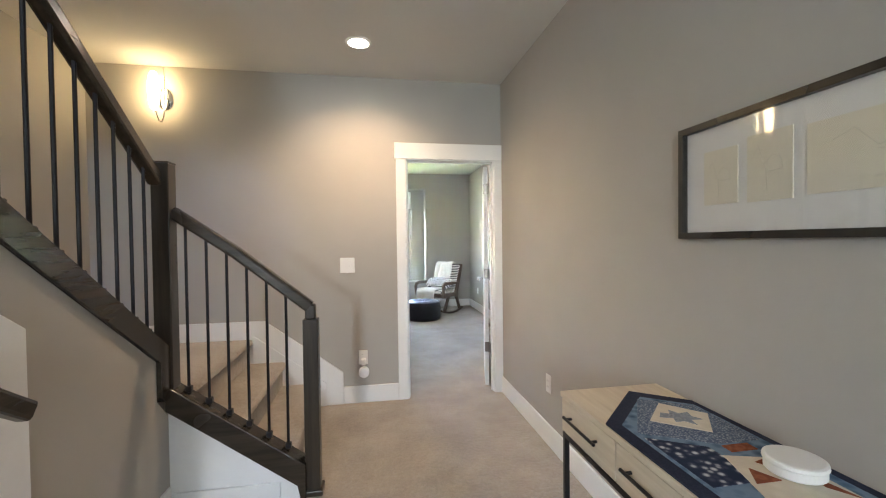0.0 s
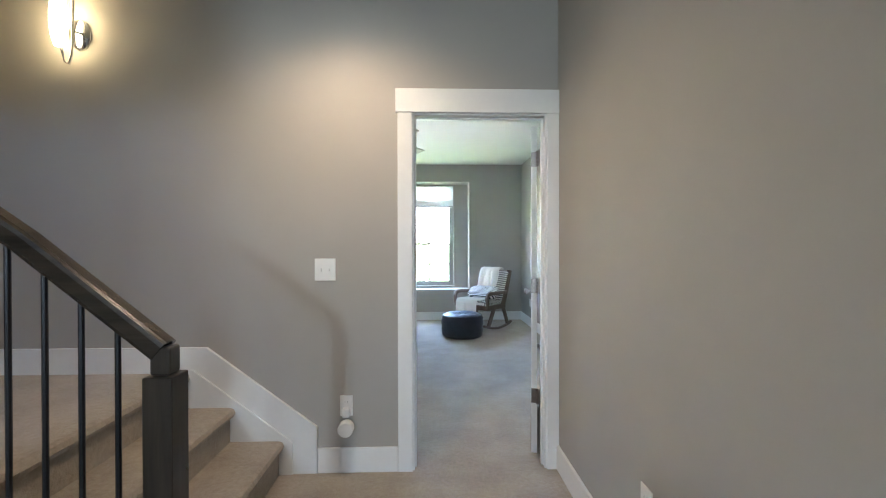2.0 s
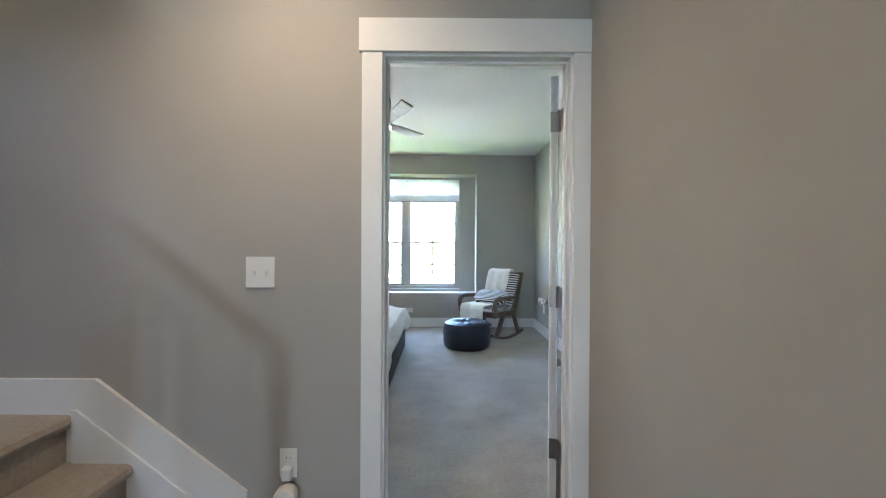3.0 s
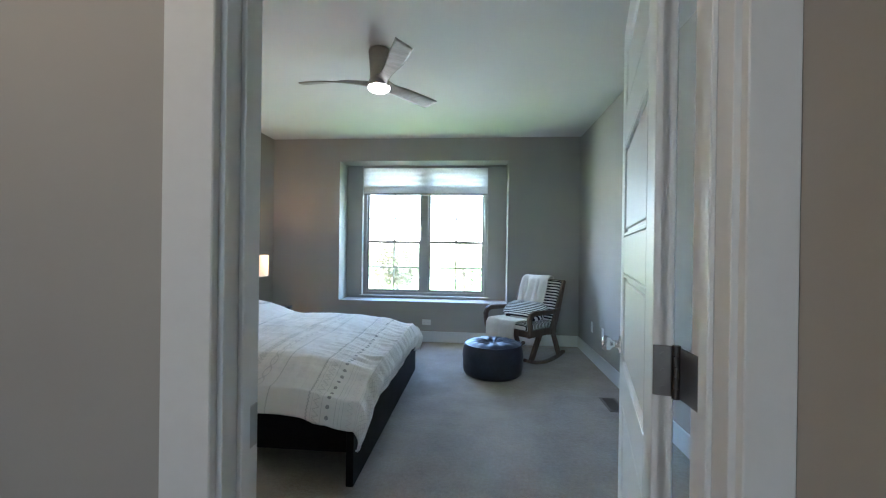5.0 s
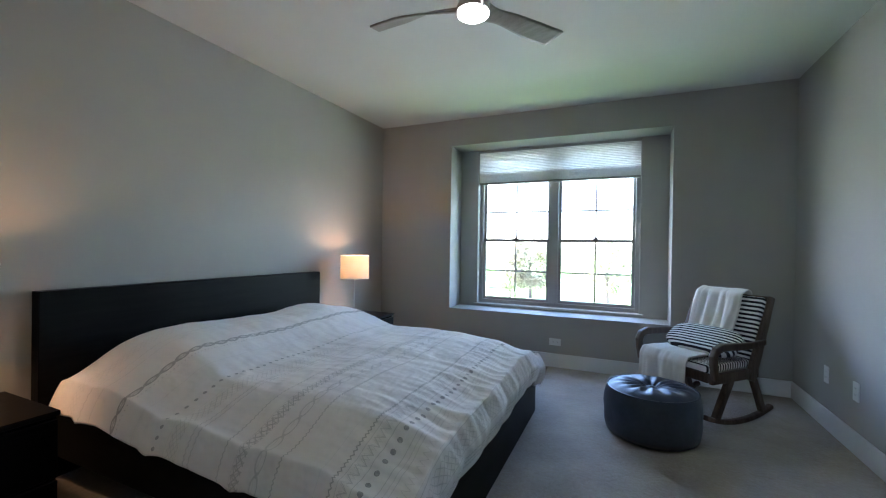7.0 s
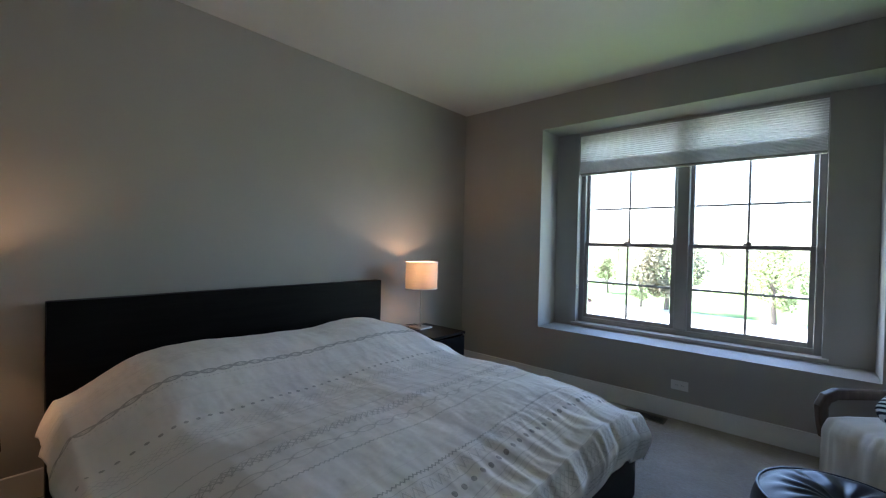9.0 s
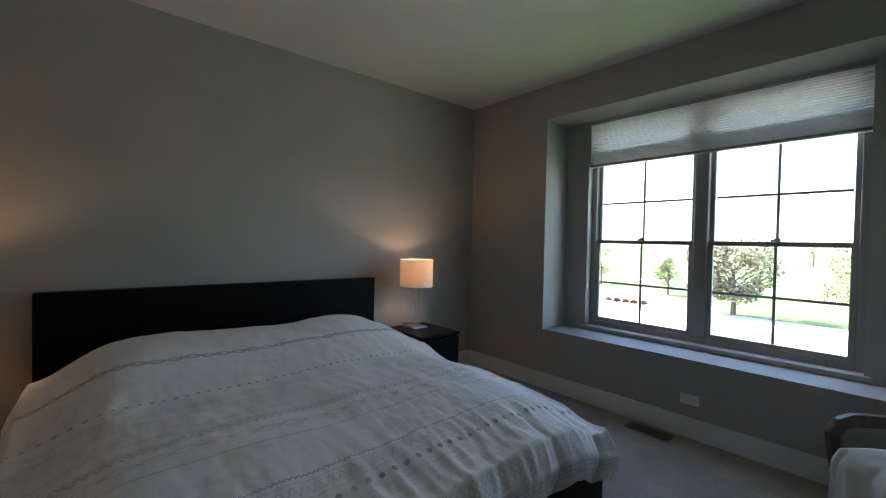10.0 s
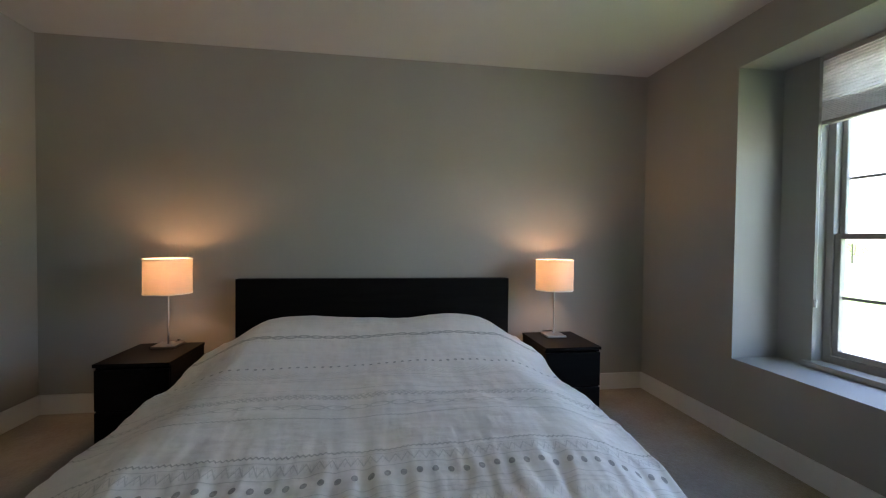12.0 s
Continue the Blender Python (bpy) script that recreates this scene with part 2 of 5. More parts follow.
IRON = plain("black_iron", (0.018, 0.018, 0.02), 0.42, metal=0.6, vary=0.2)
CHROME = plain("polished_chrome", (0.75, 0.76, 0.77), 0.12, metal=1.0, vary=0.04, relief=0.02)
NICKEL = plain("satin_nickel", (0.52, 0.51, 0.49), 0.3, metal=1.0, vary=0.06, relief=0.05)
VINYL = plain("taupe_vinyl_window_frame", (0.34, 0.325, 0.305), 0.45, vary=0.04)
PLASTIC = plain("white_plastic", (0.76, 0.76, 0.74), 0.35, vary=0.02, relief=0.03)
HINGE = plain("dark_nickel", (0.22, 0.20, 0.185), 0.32, metal=1.0, vary=0.1, relief=0.05)
SLOT = plain("dark_slot", (0.03, 0.03, 0.03), 0.6)
ESPRESSO = wood("black_brown_veneer", (0.004, 0.0034, 0.0032), (0.009, 0.0076, 0.0072), 0.5, axis=1, spec=0.12)
GLASS = glass()
DUVET = duvet_cloth()
PILLOW = plain("white_pillow_cotton", (0.72, 0.70, 0.70), 0.9, vary=0.05, grain=200.0, relief=0.3)
LEATHER = plain("navy_leather", (0.024, 0.028, 0.042), 0.40, vary=0.3, scale=9.0, grain=34.0, relief=0.9)
CHAIR_WOOD = wood("weathered_brown_wood", (0.065, 0.042, 0.028), (0.16, 0.11, 0.075), 0.5, axis=2)
THROW = plain("cream_knitted_throw", (0.74, 0.71, 0.66), 0.95, vary=0.06, grain=240.0, relief=0.8)
STRIPE = stripes("black_and_white_stripe", (0.75, 0.73, 0.70), (0.025, 0.025, 0.03), 0.034)
STRIPE_CUSHION = stripes("fine_black_and_white_stripe", (0.75, 0.73, 0.70), (0.03, 0.03, 0.035), 0.027, axis=1)
LAMP_SHADE = cloth_through("cream_lamp_shade", (0.82, 0.74, 0.65), 0.40)
CELL_SHADE = cloth_through("white_cellular_shade", (0.86, 0.86, 0.85), 0.40, 30.0)
FAN_WOOD = wood("washed_taupe_blade", (0.22, 0.20, 0.17), (0.36, 0.33, 0.29), 0.45, axis=0)
FAN_METAL = plain("brushed_champagne_metal", (0.42, 0.38, 0.33), 0.35, metal=0.8, vary=0.06)
FAN_GLOW = glow("fan_lamp_lens", (1.0, 0.97, 0.92), 1.4)
CAN_GLOW = glow("recessed_lamp_lens", (1.0, 0.95, 0.86), 1.2)
SCONCE_GLOW = glow("sconce_glass", (1.0, 0.74, 0.38), 0.52)
BLACK_FRAME = wood("black_picture_frame", (0.010, 0.009, 0.008), (0.022, 0.020, 0.018), 0.3, axis=1)
MAT_BOARD = plain("white_mat_board", (0.62, 0.62, 0.60), 0.9, vary=0.02)
PAPER = plain("cream_drawing_paper", (0.60, 0.57, 0.47), 0.9, vary=0.05)
PENCIL = plain("grey_pencil_line", (0.47, 0.445, 0.36), 0.9)
ASH = wood("pale_ash_veneer", (0.52, 0.44, 0.33), (0.70, 0.63, 0.51), 0.5, axis=1)
VENT = plain("brown_floor_register", (0.17, 0.145, 0.12), 0.5, metal=0.3)


# ---- mesh helpers ----
def mesh_of(bm, name, material):
    bmesh.ops.recalc_face_normals(bm, faces=bm.faces)
    data = bpy.data.meshes.new(name)
    bm.to_mesh(data)
    bm.free()
    data.materials.append(material)
    return data


def part(name, bm, material, parent=None, label="", smooth=False):
    """Links a bmesh as one mesh object, under a thing or a part where one is given."""
    ob = new(name, mesh_of(bm, name, material))
    if parent:
        ob.parent = parent
    if label:
        ob["label"] = label
    if smooth:
        ob.data.shade_smooth()
    return ob


def thing(name, place=(0, 0, 0), turn=0.0, label="", category="", group=""):
    ob = new(name)
    ob.empty_display_size = 0.05
    ob.matrix_world = pose(*place, 0, 0, turn)
    return tagged(ob, label, category, group)


def structure(name, bm, material, label=""):
    return tagged(part(name, bm, material), label, kind="structure")


def box(bm, x0, y0, z0, x1, y1, z1, bevel=0.0, segments=1):
    made = bmesh.ops.create_cube(bm, size=1.0)["verts"]
    mid, size = ((x0 + x1) / 2, (y0 + y1) / 2, (z0 + z1) / 2), (abs(x1 - x0), abs(y1 - y0), abs(z1 - z0))
    bmesh.ops.scale(bm, vec=size, verts=made)
    bmesh.ops.translate(bm, vec=mid, verts=made)
    if bevel:
        edges = list({e for v in made for e in v.link_edges})
        bmesh.ops.bevel(bm, geom=edges, offset=bevel, segments=segments, profile=0.5, affect="EDGES")
    return bm


def boxes(*rows, bevel=0.0):
    bm = bmesh.new()
    for row in rows:
        box(bm, *row, bevel=bevel)
    return bm


def one_box(*row, bevel=0.003, segments=1):
    return box(bmesh.new(), *row, bevel=bevel, segments=segments)


def rod(bm, a, b, r0, r1=None, seg=12):
    """A round bar from a to b."""
    a, b = Vector(a), Vector(b)
    r1 = r0 if r1 is None else r1
    made = bmesh.ops.create_cone(bm, cap_ends=True, segments=seg, radius1=r0, radius2=r1, depth=(b - a).length)["verts"]
    turn = (b - a).to_track_quat("Z", "Y").to_matrix().to_4x4()
    bmesh.ops.transform(bm, matrix=Matrix.Translation((a + b) / 2) @ turn, verts=made)
    return bm


def prism(bm, outline, axis, lo, hi, bevel=0.0):
    """An outline of (u, v) pushed along an axis: x takes (y, z), y takes (x, z), z takes (x, y)."""
    def at(u, v, w):
        return {"x": (w, u, v), "y": (u, w, v), "z": (u, v, w)}[axis]
    low = [bm.verts.new(at(u, v, lo)) for u, v in outline]
    high = [bm.verts.new(at(u, v, hi)) for u, v in outline]
    faces = [bm.faces.new(low), bm.faces.new(high[::-1])]
    for n in range(len(outline)):
        k = (n + 1) % len(outline)
        faces.append(bm.faces.new((low[n], high[n], high[k], low[k])))
    if bevel:
        bmesh.ops.bevel(bm, geom=list({e for f in faces for e in f.edges}), offset=bevel, segments=2, profile=0.5, affect="EDGES")
    return bm


def lathe(bm, profile, seg=32, centre=(0, 0, 0)):
    """A profile of (radius, z) turned round the z axis; radius 0 closes it."""
    cx, cy, cz = centre
    rings = []
    for r, z in profile:
        if r < 1e-6:
            rings.append([bm.verts.new((cx, cy, cz + z))])
        else:
            rings.append([bm.verts.new((cx + r * math.cos(2 * math.pi * k / seg), cy + r * math.sin(2 * math.pi * k / seg), cz + z)) for k in range(seg)])
    for a, b in zip(rings, rings[1:]):
        for k in range(seg):
            j = (k + 1) % seg
            if len(a) == 1 and len(b) > 1:
                bm.faces.new((a[0], b[k], b[j]))
            elif len(b) == 1 and len(a) > 1:
                bm.faces.new((a[k], a[j], b[0]))
            elif len(a) > 1:
                bm.faces.new((a[k], a[j], b[j], b[k]))
    return bm


def sweep(bm, points, width, height, up=(0, 0, 1), taper=None, bevel=True):
    """A bar with a rounded section, carried along points."""
    points = [Vector(p) for p in points]
    rings = []
    for n, p in enumerate(points):
        ahead = (points[min(n + 1, len(points) - 1)] - points[max(n - 1, 0)]).normalized()
        side = ahead.cross(Vector(up)).normalized()
        top = side.cross(ahead)
        k = taper[n] if taper else 1.0
        ring = []
        for s in range(12):
            a = 2 * math.pi * (s + 0.5) / 12
            c, d = math.cos(a), math.sin(a)
            c, d = (math.copysign(abs(c) ** 0.45, c), math.copysign(abs(d) ** 0.45, d)) if bevel else (c, d)
            ring.append(bm.verts.new(p + side * (c * width / 2 * k) + top * (d * height / 2 * k)))
        rings.append(ring)
    for a, b in zip(rings, rings[1:]):
        for s in range(12):
            j = (s + 1) % 12
            bm.faces.new((a[s], a[j], b[j], b[s]))
    bm.faces.new(rings[0][::-1])
    bm.faces.new(rings[-1])
    return bm


def sheet(bm, nu, nv, at):
    """A grid of faces over at(u, v), u and v from 0 to 1."""
    grid = [[bm.verts.new(at(i / nu, j / nv)) for j in range(nv + 1)] for i in range(nu + 1)]
    for i in range(nu):
        for j in range(nv):
            bm.faces.new((grid[i][j], grid[i + 1][j], grid[i + 1][j + 1], grid[i][j + 1]))
    return bm


def thicken(ob, depth, offset=-1.0):
    mod = ob.modifiers.new("thickness", "SOLIDIFY")
    mod.thickness, mod.offset = depth, offset
    return ob


def ease(a, b, v):
    k = min(1.0, max(0.0, (v - a) / (b - a)))
    return k * k * (3 - 2 * k)


# ---- the large structure ----
TOP = 2.73
XL, XR, YD, YB, YW = -2.05, 2.10, 3.70, 3.800, 8.53   # bedroom sides, door wall faces, window wall
HALL_R, HALL_L, HALL_END = 1.235, -2.01, -4.30
DOOR_L, DOOR_R, DOOR_TOP = 0.40, 1.155, 2.045
NICHE = (-1.108, 1.174, 0.533, 2.427)
BACK = 8.87                                          # back face of the window niche
PANE = (-0.885, 0.915, 0.568, 2.424)                   # window opening in the niche

structure("floor", boxes((-2.3, -4.5, -0.2, 2.3, 8.7, 0.0)), CARPET, "beige cut-pile carpet, trodden, through hall and bedroom")
structure("wall_door", boxes((-2.2, YD, 0, DOOR_L - 0.02, YB, TOP), (DOOR_R + 0.02, YD, 0, 2.25, YB, TOP), (DOOR_L - 0.02, YD, DOOR_TOP + 0.02, DOOR_R + 0.02, YB, TOP)), WALL)
structure("wall_hall_right", boxes((HALL_R, HALL_END, 0, HALL_R + 0.14, YD, TOP)), WALL)
structure("wall_stair", boxes((HALL_L - 0.14, HALL_END, 0, HALL_L, YD, 5.4)), WALL)
# the small opening on the right is unseen, added for the fill lamp
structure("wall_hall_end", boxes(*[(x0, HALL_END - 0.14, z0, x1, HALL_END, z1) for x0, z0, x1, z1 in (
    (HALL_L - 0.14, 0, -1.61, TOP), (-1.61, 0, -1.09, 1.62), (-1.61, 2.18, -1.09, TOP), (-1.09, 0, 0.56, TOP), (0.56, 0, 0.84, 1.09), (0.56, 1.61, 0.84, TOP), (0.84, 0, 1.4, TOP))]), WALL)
structure("ceiling_hall", boxes((-0.93, HALL_END - 0.14, TOP, 1.4, YB, TOP + 0.12), (-2.2, 2.25, TOP, -0.93, YB, TOP + 0.12), (-2.2, HALL_END - 0.14, TOP, -0.93, -1.3, TOP + 0.12)), CEILING)
# the high gap in the end wall is assumed, cut for the added fill light
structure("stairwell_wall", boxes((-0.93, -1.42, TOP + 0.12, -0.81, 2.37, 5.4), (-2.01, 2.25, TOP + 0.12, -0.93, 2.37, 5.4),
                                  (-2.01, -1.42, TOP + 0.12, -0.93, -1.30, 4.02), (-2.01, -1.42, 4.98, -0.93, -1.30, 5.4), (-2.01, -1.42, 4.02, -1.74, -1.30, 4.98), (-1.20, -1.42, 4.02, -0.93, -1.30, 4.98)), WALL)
structure("stairwell_ceiling", boxes((-2.2, -1.5, 5.4, -0.8, 2.4, 5.5)), CEILING)
structure("wall_bed", boxes((XL - 0.14, YB, 0, XL, YW, TOP)), WALL)
structure("wall_right", boxes((XR, YB, 0, XR + 0.14, YW, TOP)), WALL)
nx0, nx1, nz0, nz1 = NICHE
px0, px1, pz0, pz1 = PANE
structure("wall_window", boxes((XL - 0.14, YW, 0, nx0, BACK, TOP), (nx1, YW, 0, XR + 0.14, BACK, TOP), (nx0, YW, 0, nx1, BACK, nz0), (nx0, YW, nz1, nx1, BACK, TOP)), WALL)
structure("niche_back", boxes((XL - 0.14, BACK, 0, px0, 9.06, TOP), (px1, BACK, 0, XR + 0.14, 9.06, TOP), (px0, BACK, 0, px1, 9.06, pz0 - 0.002), (px0, BACK, pz1, px1, 9.06, TOP)), WALL)
structure("ceiling_bedroom", boxes((XL - 0.14, YB, TOP, XR + 0.14, 9.06, TOP + 0.12)), CEILING)

# stairs: three risers, a landing, then a flight back over the hall's side
RISE, SLOPE = 0.193, 0.705
NOSES = (-0.335, -0.605, -0.855)
STAIR_Y0, STAIR_Y1 = 2.515, 3.682


def tread_block(x0, x1, y0, y1, z0, z1, nose):
    """A carpeted step with a rounded nose on the side towards +x or -y."""
    bm = bmesh.new()
    r = 0.028
    if nose == "x":
        outline = [(x0, z0), (x1 - 0.03, z0), (x1 - 0.03, z1 - 2 * r)] + [(x1 - r + r * math.cos(a), z1 - r + r * math.sin(a)) for a in (-1.57, -0.8, 0, 0.8, 1.57)] + [(x0, z1)]
        return prism(bm, outline, "y", y0, y1)
    outline = [(y1, z0), (y0 + 0.03, z0), (y0 + 0.03, z1 - 2 * r)] + [(y0 + r - r * math.cos(a), z1 - r + r * math.sin(a)) for a in (-1.57, -0.8, 0, 0.8, 1.57)] + [(y1, z1)]
    return prism(bm, outline, "x", x0, x1)


stair = thing("stair", (0, 0, 0), 0, "carpeted stair of low steps beside the hall", "stair")
for n, nose in enumerate(NOSES):
    back = NOSES[n + 1] + 0.0 if n < 2 else HALL_L + 0.002
    part("step" if n < 2 else "landing", tread_block(back - 0.03 if n < 2 else back, nose, STAIR_Y0, STAIR_Y1, RISE * n if n else 0.0, RISE * (n + 1), "x"), CARPET, stair)
LAND = RISE * 3
for n in range(10):
    y1 = 2.495 - n * 0.273
    lo = LAND + RISE * n
    bm = bmesh.new()
    r = 0.028
    outline = [(y1 - 0.31, lo), (y1 - 0.03, lo), (y1 - 0.03, lo + RISE - 2 * r)] + [(y1 - r + r * math.cos(a), lo + RISE - r + r * math.sin(a)) for a in (-1.57, -0.8, 0, 0.8, 1.57)] + [(y1 - 0.31, lo + RISE)]
    part("step", prism(bm, outline, "x", HALL_L + 0.002, -1.03), CARPET, stair)

# walls under the two flights, with their dark stringers
FACE_X, FACE_Y = -0.92, 2.435


def slope1(x):
    return 0.613 + (-0.872 - x) * SLOPE


def slope2(y):
    return 0.833 + (2.447 - y) * SLOPE


structure("wall_under_flight", prism(bmesh.new(), [(FACE_X, 0), (-0.295, 0), (-0.295, slope1(-0.295) - 0.125), (FACE_X, slope1(FACE_X) - 0.125)], "y", FACE_Y + 0.003, STAIR_Y0), TRIM)
structure("wall_stair_side", prism(bmesh.new(), [(FACE_Y + 0.003, 0), (1.0, 0), (1.0, slope2(1.0) - 0.12), (2.335, slope2(2.335) - 0.12), (2.335, 0.60), (FACE_Y + 0.003, 0.49)], "x", -1.02, FACE_X), WALL)
structure("stringer_lower", prism(bmesh.new(), [(-0.925, slope1(-0.925) - 0.13), (-0.30, slope1(-0.30) - 0.13), (-0.29, 0.0), (-0.262, 0.0), (-0.262, slope1(-0.262)), (-0.925, slope1(-0.925))], "y", FACE_Y - 0.018, STAIR_Y0 + 0.012, 0.004), STAIN, "dark stained wood stringer of the short flight")
structure("stringer_upper", prism(bmesh.new(), [(2.44, slope2(2.44)), (0.3, slope2(0.3)), (0.3, slope2(0.3) - 0.118), (2.34, slope2(2.34) - 0.118), (2.34, 0.62), (2.375, 0.585), (2.44, 0.585)], "x", -1.035, FACE_X + 0.02, 0.004), STAIN_Y, "dark stained wood stringer of the long flight")
structure("baseboard_under_flight", boxes((FACE_X + 0.002, FACE_Y - 0.012, 0, -0.392, FACE_Y + 0.001, 0.10), bevel=0.002), TRIM)
structure("baseboard_stair_side", boxes((FACE_X - 0.001, 1.60, 0, FACE_X + 0.013, FACE_Y - 0.014, 0.14), bevel=0.002), TRIM)

# skirt board along the stair on the door wall, and the thinner board that follows the noses
SKIRT_Y = YD - 0.018
structure("stair_skirt", prism(bmesh.new(), [(-0.155, 0), (-0.155, 0.265), (-0.769, 0.722), (HALL_L, 0.722), (HALL_L, 0.3), (-0.6, 0.0)], "y", SKIRT_Y, YD - 0.001), TRIM, "white painted skirt board along the carpeted steps")
structure("stair_skirt_inner", prism(bmesh.new(), [(-0.29, 0), (-0.29, 0.185), (-0.84, 0.60), (-0.86, 0.60), (-0.86, 0.3), (-0.5, 0.0)], "y", SKIRT_Y - 0.010, SKIRT_Y, 0.002), TRIM)
structure("landing_baseboard", boxes((HALL_L, 2.45, LAND, HALL_L + 0.016, SKIRT_Y, LAND + 0.143), bevel=0.002), TRIM)

# baseboards
for name, row in {
    "baseboard_door_wall": (-0.153, YD - 0.016, 0, 0.304, YD - 0.001, 0.142),
    "baseboard_hall_right": (HALL_R - 0.016, HALL_END, 0, HALL_R - 0.001, YD - 0.02, 0.142),
    "baseboard_bed_wall": (XL + 0.001, YB + 0.02, 0, XL + 0.016, YW - 0.02, 0.142),
    "baseboard_right_wall": (XR - 0.016, YB + 0.02, 0, XR - 0.001, YW - 0.02, 0.142),
    "baseboard_window_wall": (XL + 0.001, YW - 0.016, 0, XR - 0.001, YW - 0.001, 0.142),
    "baseboard_door_wall_inside": (XL + 0.001, YB + 0.001, 0, DOOR_L - 0.10, YB + 0.016, 0.142),
}.items():
    structure(name, boxes(row, bevel=0.003), TRIM)

# white panel beside the stair with the end of a handrail
structure("stair_guard_panel", prism(bmesh.new(), [(1.56, 0), (1.56, 1.115), (1.05, 1.47), (1.05, 0)], "x", FACE_X + 0.001, FACE_X + 0.035, 0.003), TRIM)

# ---- doorway: lining, stops, casing ----
doorway = thing("door_casing", (0, 0, 0), 0, "white painted square-edged door casing", "door casing")
doorway["kind"] = "structure"
part("side_casing", one_box(0.306, YD - 0.019, 0, 0.390, YD - 0.001, 2.055, bevel=0.002), TRIM, doorway)
part("side_casing", one_box(1.165, YD - 0.019, 0, 1.2345, YD - 0.001, 2.055, bevel=0.002), TRIM, doorway)
part("head_casing", one_box(0.294, YD - 0.024, 2.0555, 1.2345, YD - 0.001, 2.190, bevel=0.002), TRIM, doorway)
part("jamb", one_box(DOOR_L - 0.018, YD - 0.002, 0, DOOR_L, YB + 0.002, DOOR_TOP, bevel=0.001), TRIM, doorway)
part("jamb", one_box(DOOR_R, YD - 0.002, 0, DOOR_R + 0.018, YB + 0.002, DOOR_TOP, bevel=0.001), TRIM, doorway)
part("head_jamb", one_box(DOOR_L - 0.018, YD - 0.002, DOOR_TOP + 0.0005, DOOR_R + 0.018, YB + 0.002, DOOR_TOP + 0.018, bevel=0.001), TRIM, doorway)
part("stop", one_box(DOOR_L + 0.0005, 3.735, 0, DOOR_L + 0.010, 3.762, DOOR_TOP - 0.013, bevel=0.002), TRIM, doorway)
part("stop", one_box(DOOR_R - 0.010, 3.735, 0, DOOR_R - 0.0005, 3.762, DOOR_TOP - 0.013, bevel=0.002), TRIM, doorway)
part("stop", one_box(DOOR_L + 0.0005, 3.735, DOOR_TOP - 0.0125, DOOR_R - 0.0005, 3.762, DOOR_TOP - 0.0005, bevel=0.002), TRIM, doorway)
part("strike_plate", one_box(DOOR_L - 0.001, 3.765, 0.90, DOOR_L + 0.0025, 3.797, 0.975, bevel=0.0008), NICKEL, doorway, "satin metal strike plate")
part("inner_casing", one_box(0.306, YB + 0.0025, 0, 0.390, YB + 0.018, 2.055, bevel=0.002), TRIM, doorway)
for z in (0.367, 1.046, 1.827):
    part("hinge_plate", one_box(DOOR_R - 0.0035, 3.765, z - 0.045, DOOR_R - 0.0005, 3.842, z + 0.045, bevel=0.0014, segments=2), HINGE, doorway, "dark nickel hinge plate")


# ---- stair railings ----
def baluster(rail, x, y, z0, z1):
    post = part("baluster", rod(bmesh.new(), (x, y, z0), (x, y, z1), 0.0075, seg=8), IRON, rail)
    shoe = bmesh.new()
    box(shoe, x - 0.016, y - 0.016, z0 - 0.012, x + 0.016, y + 0.016, z0 + 0.022, 0.005)
    part("shoe", shoe, IRON, post)


lower_rail = thing("stair_railing", (0, 0, 0), 0, "dark stained wood handrail with black iron balusters on the short flight", "railing", "stair railings")
MID_Y = 2.482
rail = bmesh.new()
sweep(rail, [(-0.895, MID_Y, slope1(-0.895) + 0.885), (-0.6, MID_Y, slope1(-0.6) + 0.885), (-0.235, MID_Y, slope1(-0.235) + 0.835 + 0.01)], 0.062, 0.062)
part("handrail", rail, STAIN, lower_rail, smooth=False)
part("rail_drop", one_box(-0.258, MID_Y - 0.026, 0.945, -0.204, MID_Y + 0.026, 1.022, bevel=0.008, segments=2), STAIN_UP, lower_rail)
for n in range(6):
    x = -0.840 + n * 0.0965
    baluster(lower_rail, x, MID_Y, slope1(x) + 0.012, slope1(x) + 0.86)
low_post = thing("newel_post", (-0.23, MID_Y, 0), 0, "short square dark stained newel post on the carpet", "newel post", "newel posts")
part("post", one_box(-0.039, -0.039, 0.03, 0.039, 0.039, 0.944, bevel=0.004, segments=2), STAIN_UP, low_post)
part("base_plate", one_box(-0.052, -0.052, 0, 0.052, 0.052, 0.032, bevel=0.006, segments=2), STAIN_UP, low_post)
high_post = thing("newel_post", (-0.930, MID_Y - 0.014, 0.585), 0, "tall square dark stained newel post between the flights", "newel post", "newel posts")
part("post", one_box(-0.041, -0.041, 0.0, 0.041, 0.041, 1.172, bevel=0.004, segments=2), STAIN_UP, high_post)
part("cap", one_box(-0.043, -0.043, 1.1725, 0.043, 0.043, 1.182, bevel=0.003, segments=2), STAIN_UP, high_post)
upper_rail = thing("stair_railing", (0, 0, 0), 0, "dark stained wood handrail with black iron balusters on the long flight", "railing", "stair railings")
RAIL_X = -0.947
rail = bmesh.new()
sweep(rail, [(RAIL_X, 2.428, slope2(2.428) + 0.825), (RAIL_X, 1.0, slope2(1.0) + 0.825), (RAIL_X, -0.4, slope2(-0.4) + 0.825)], 0.062, 0.066)
part("handrail", rail, STAIN_Y, upper_rail)
for n in range(17):
    y = 2.320 - n * 0.1085
    baluster(upper_rail, RAIL_X, y, slope2(y) + 0.012, slope2(y) + 0.81)
stub = thing("wall_handrail", (FACE_X + 0.09, 1.43, 0.935), 0, "dark wooden wall handrail with a rounded end", "handrail")
bm = bmesh.new()
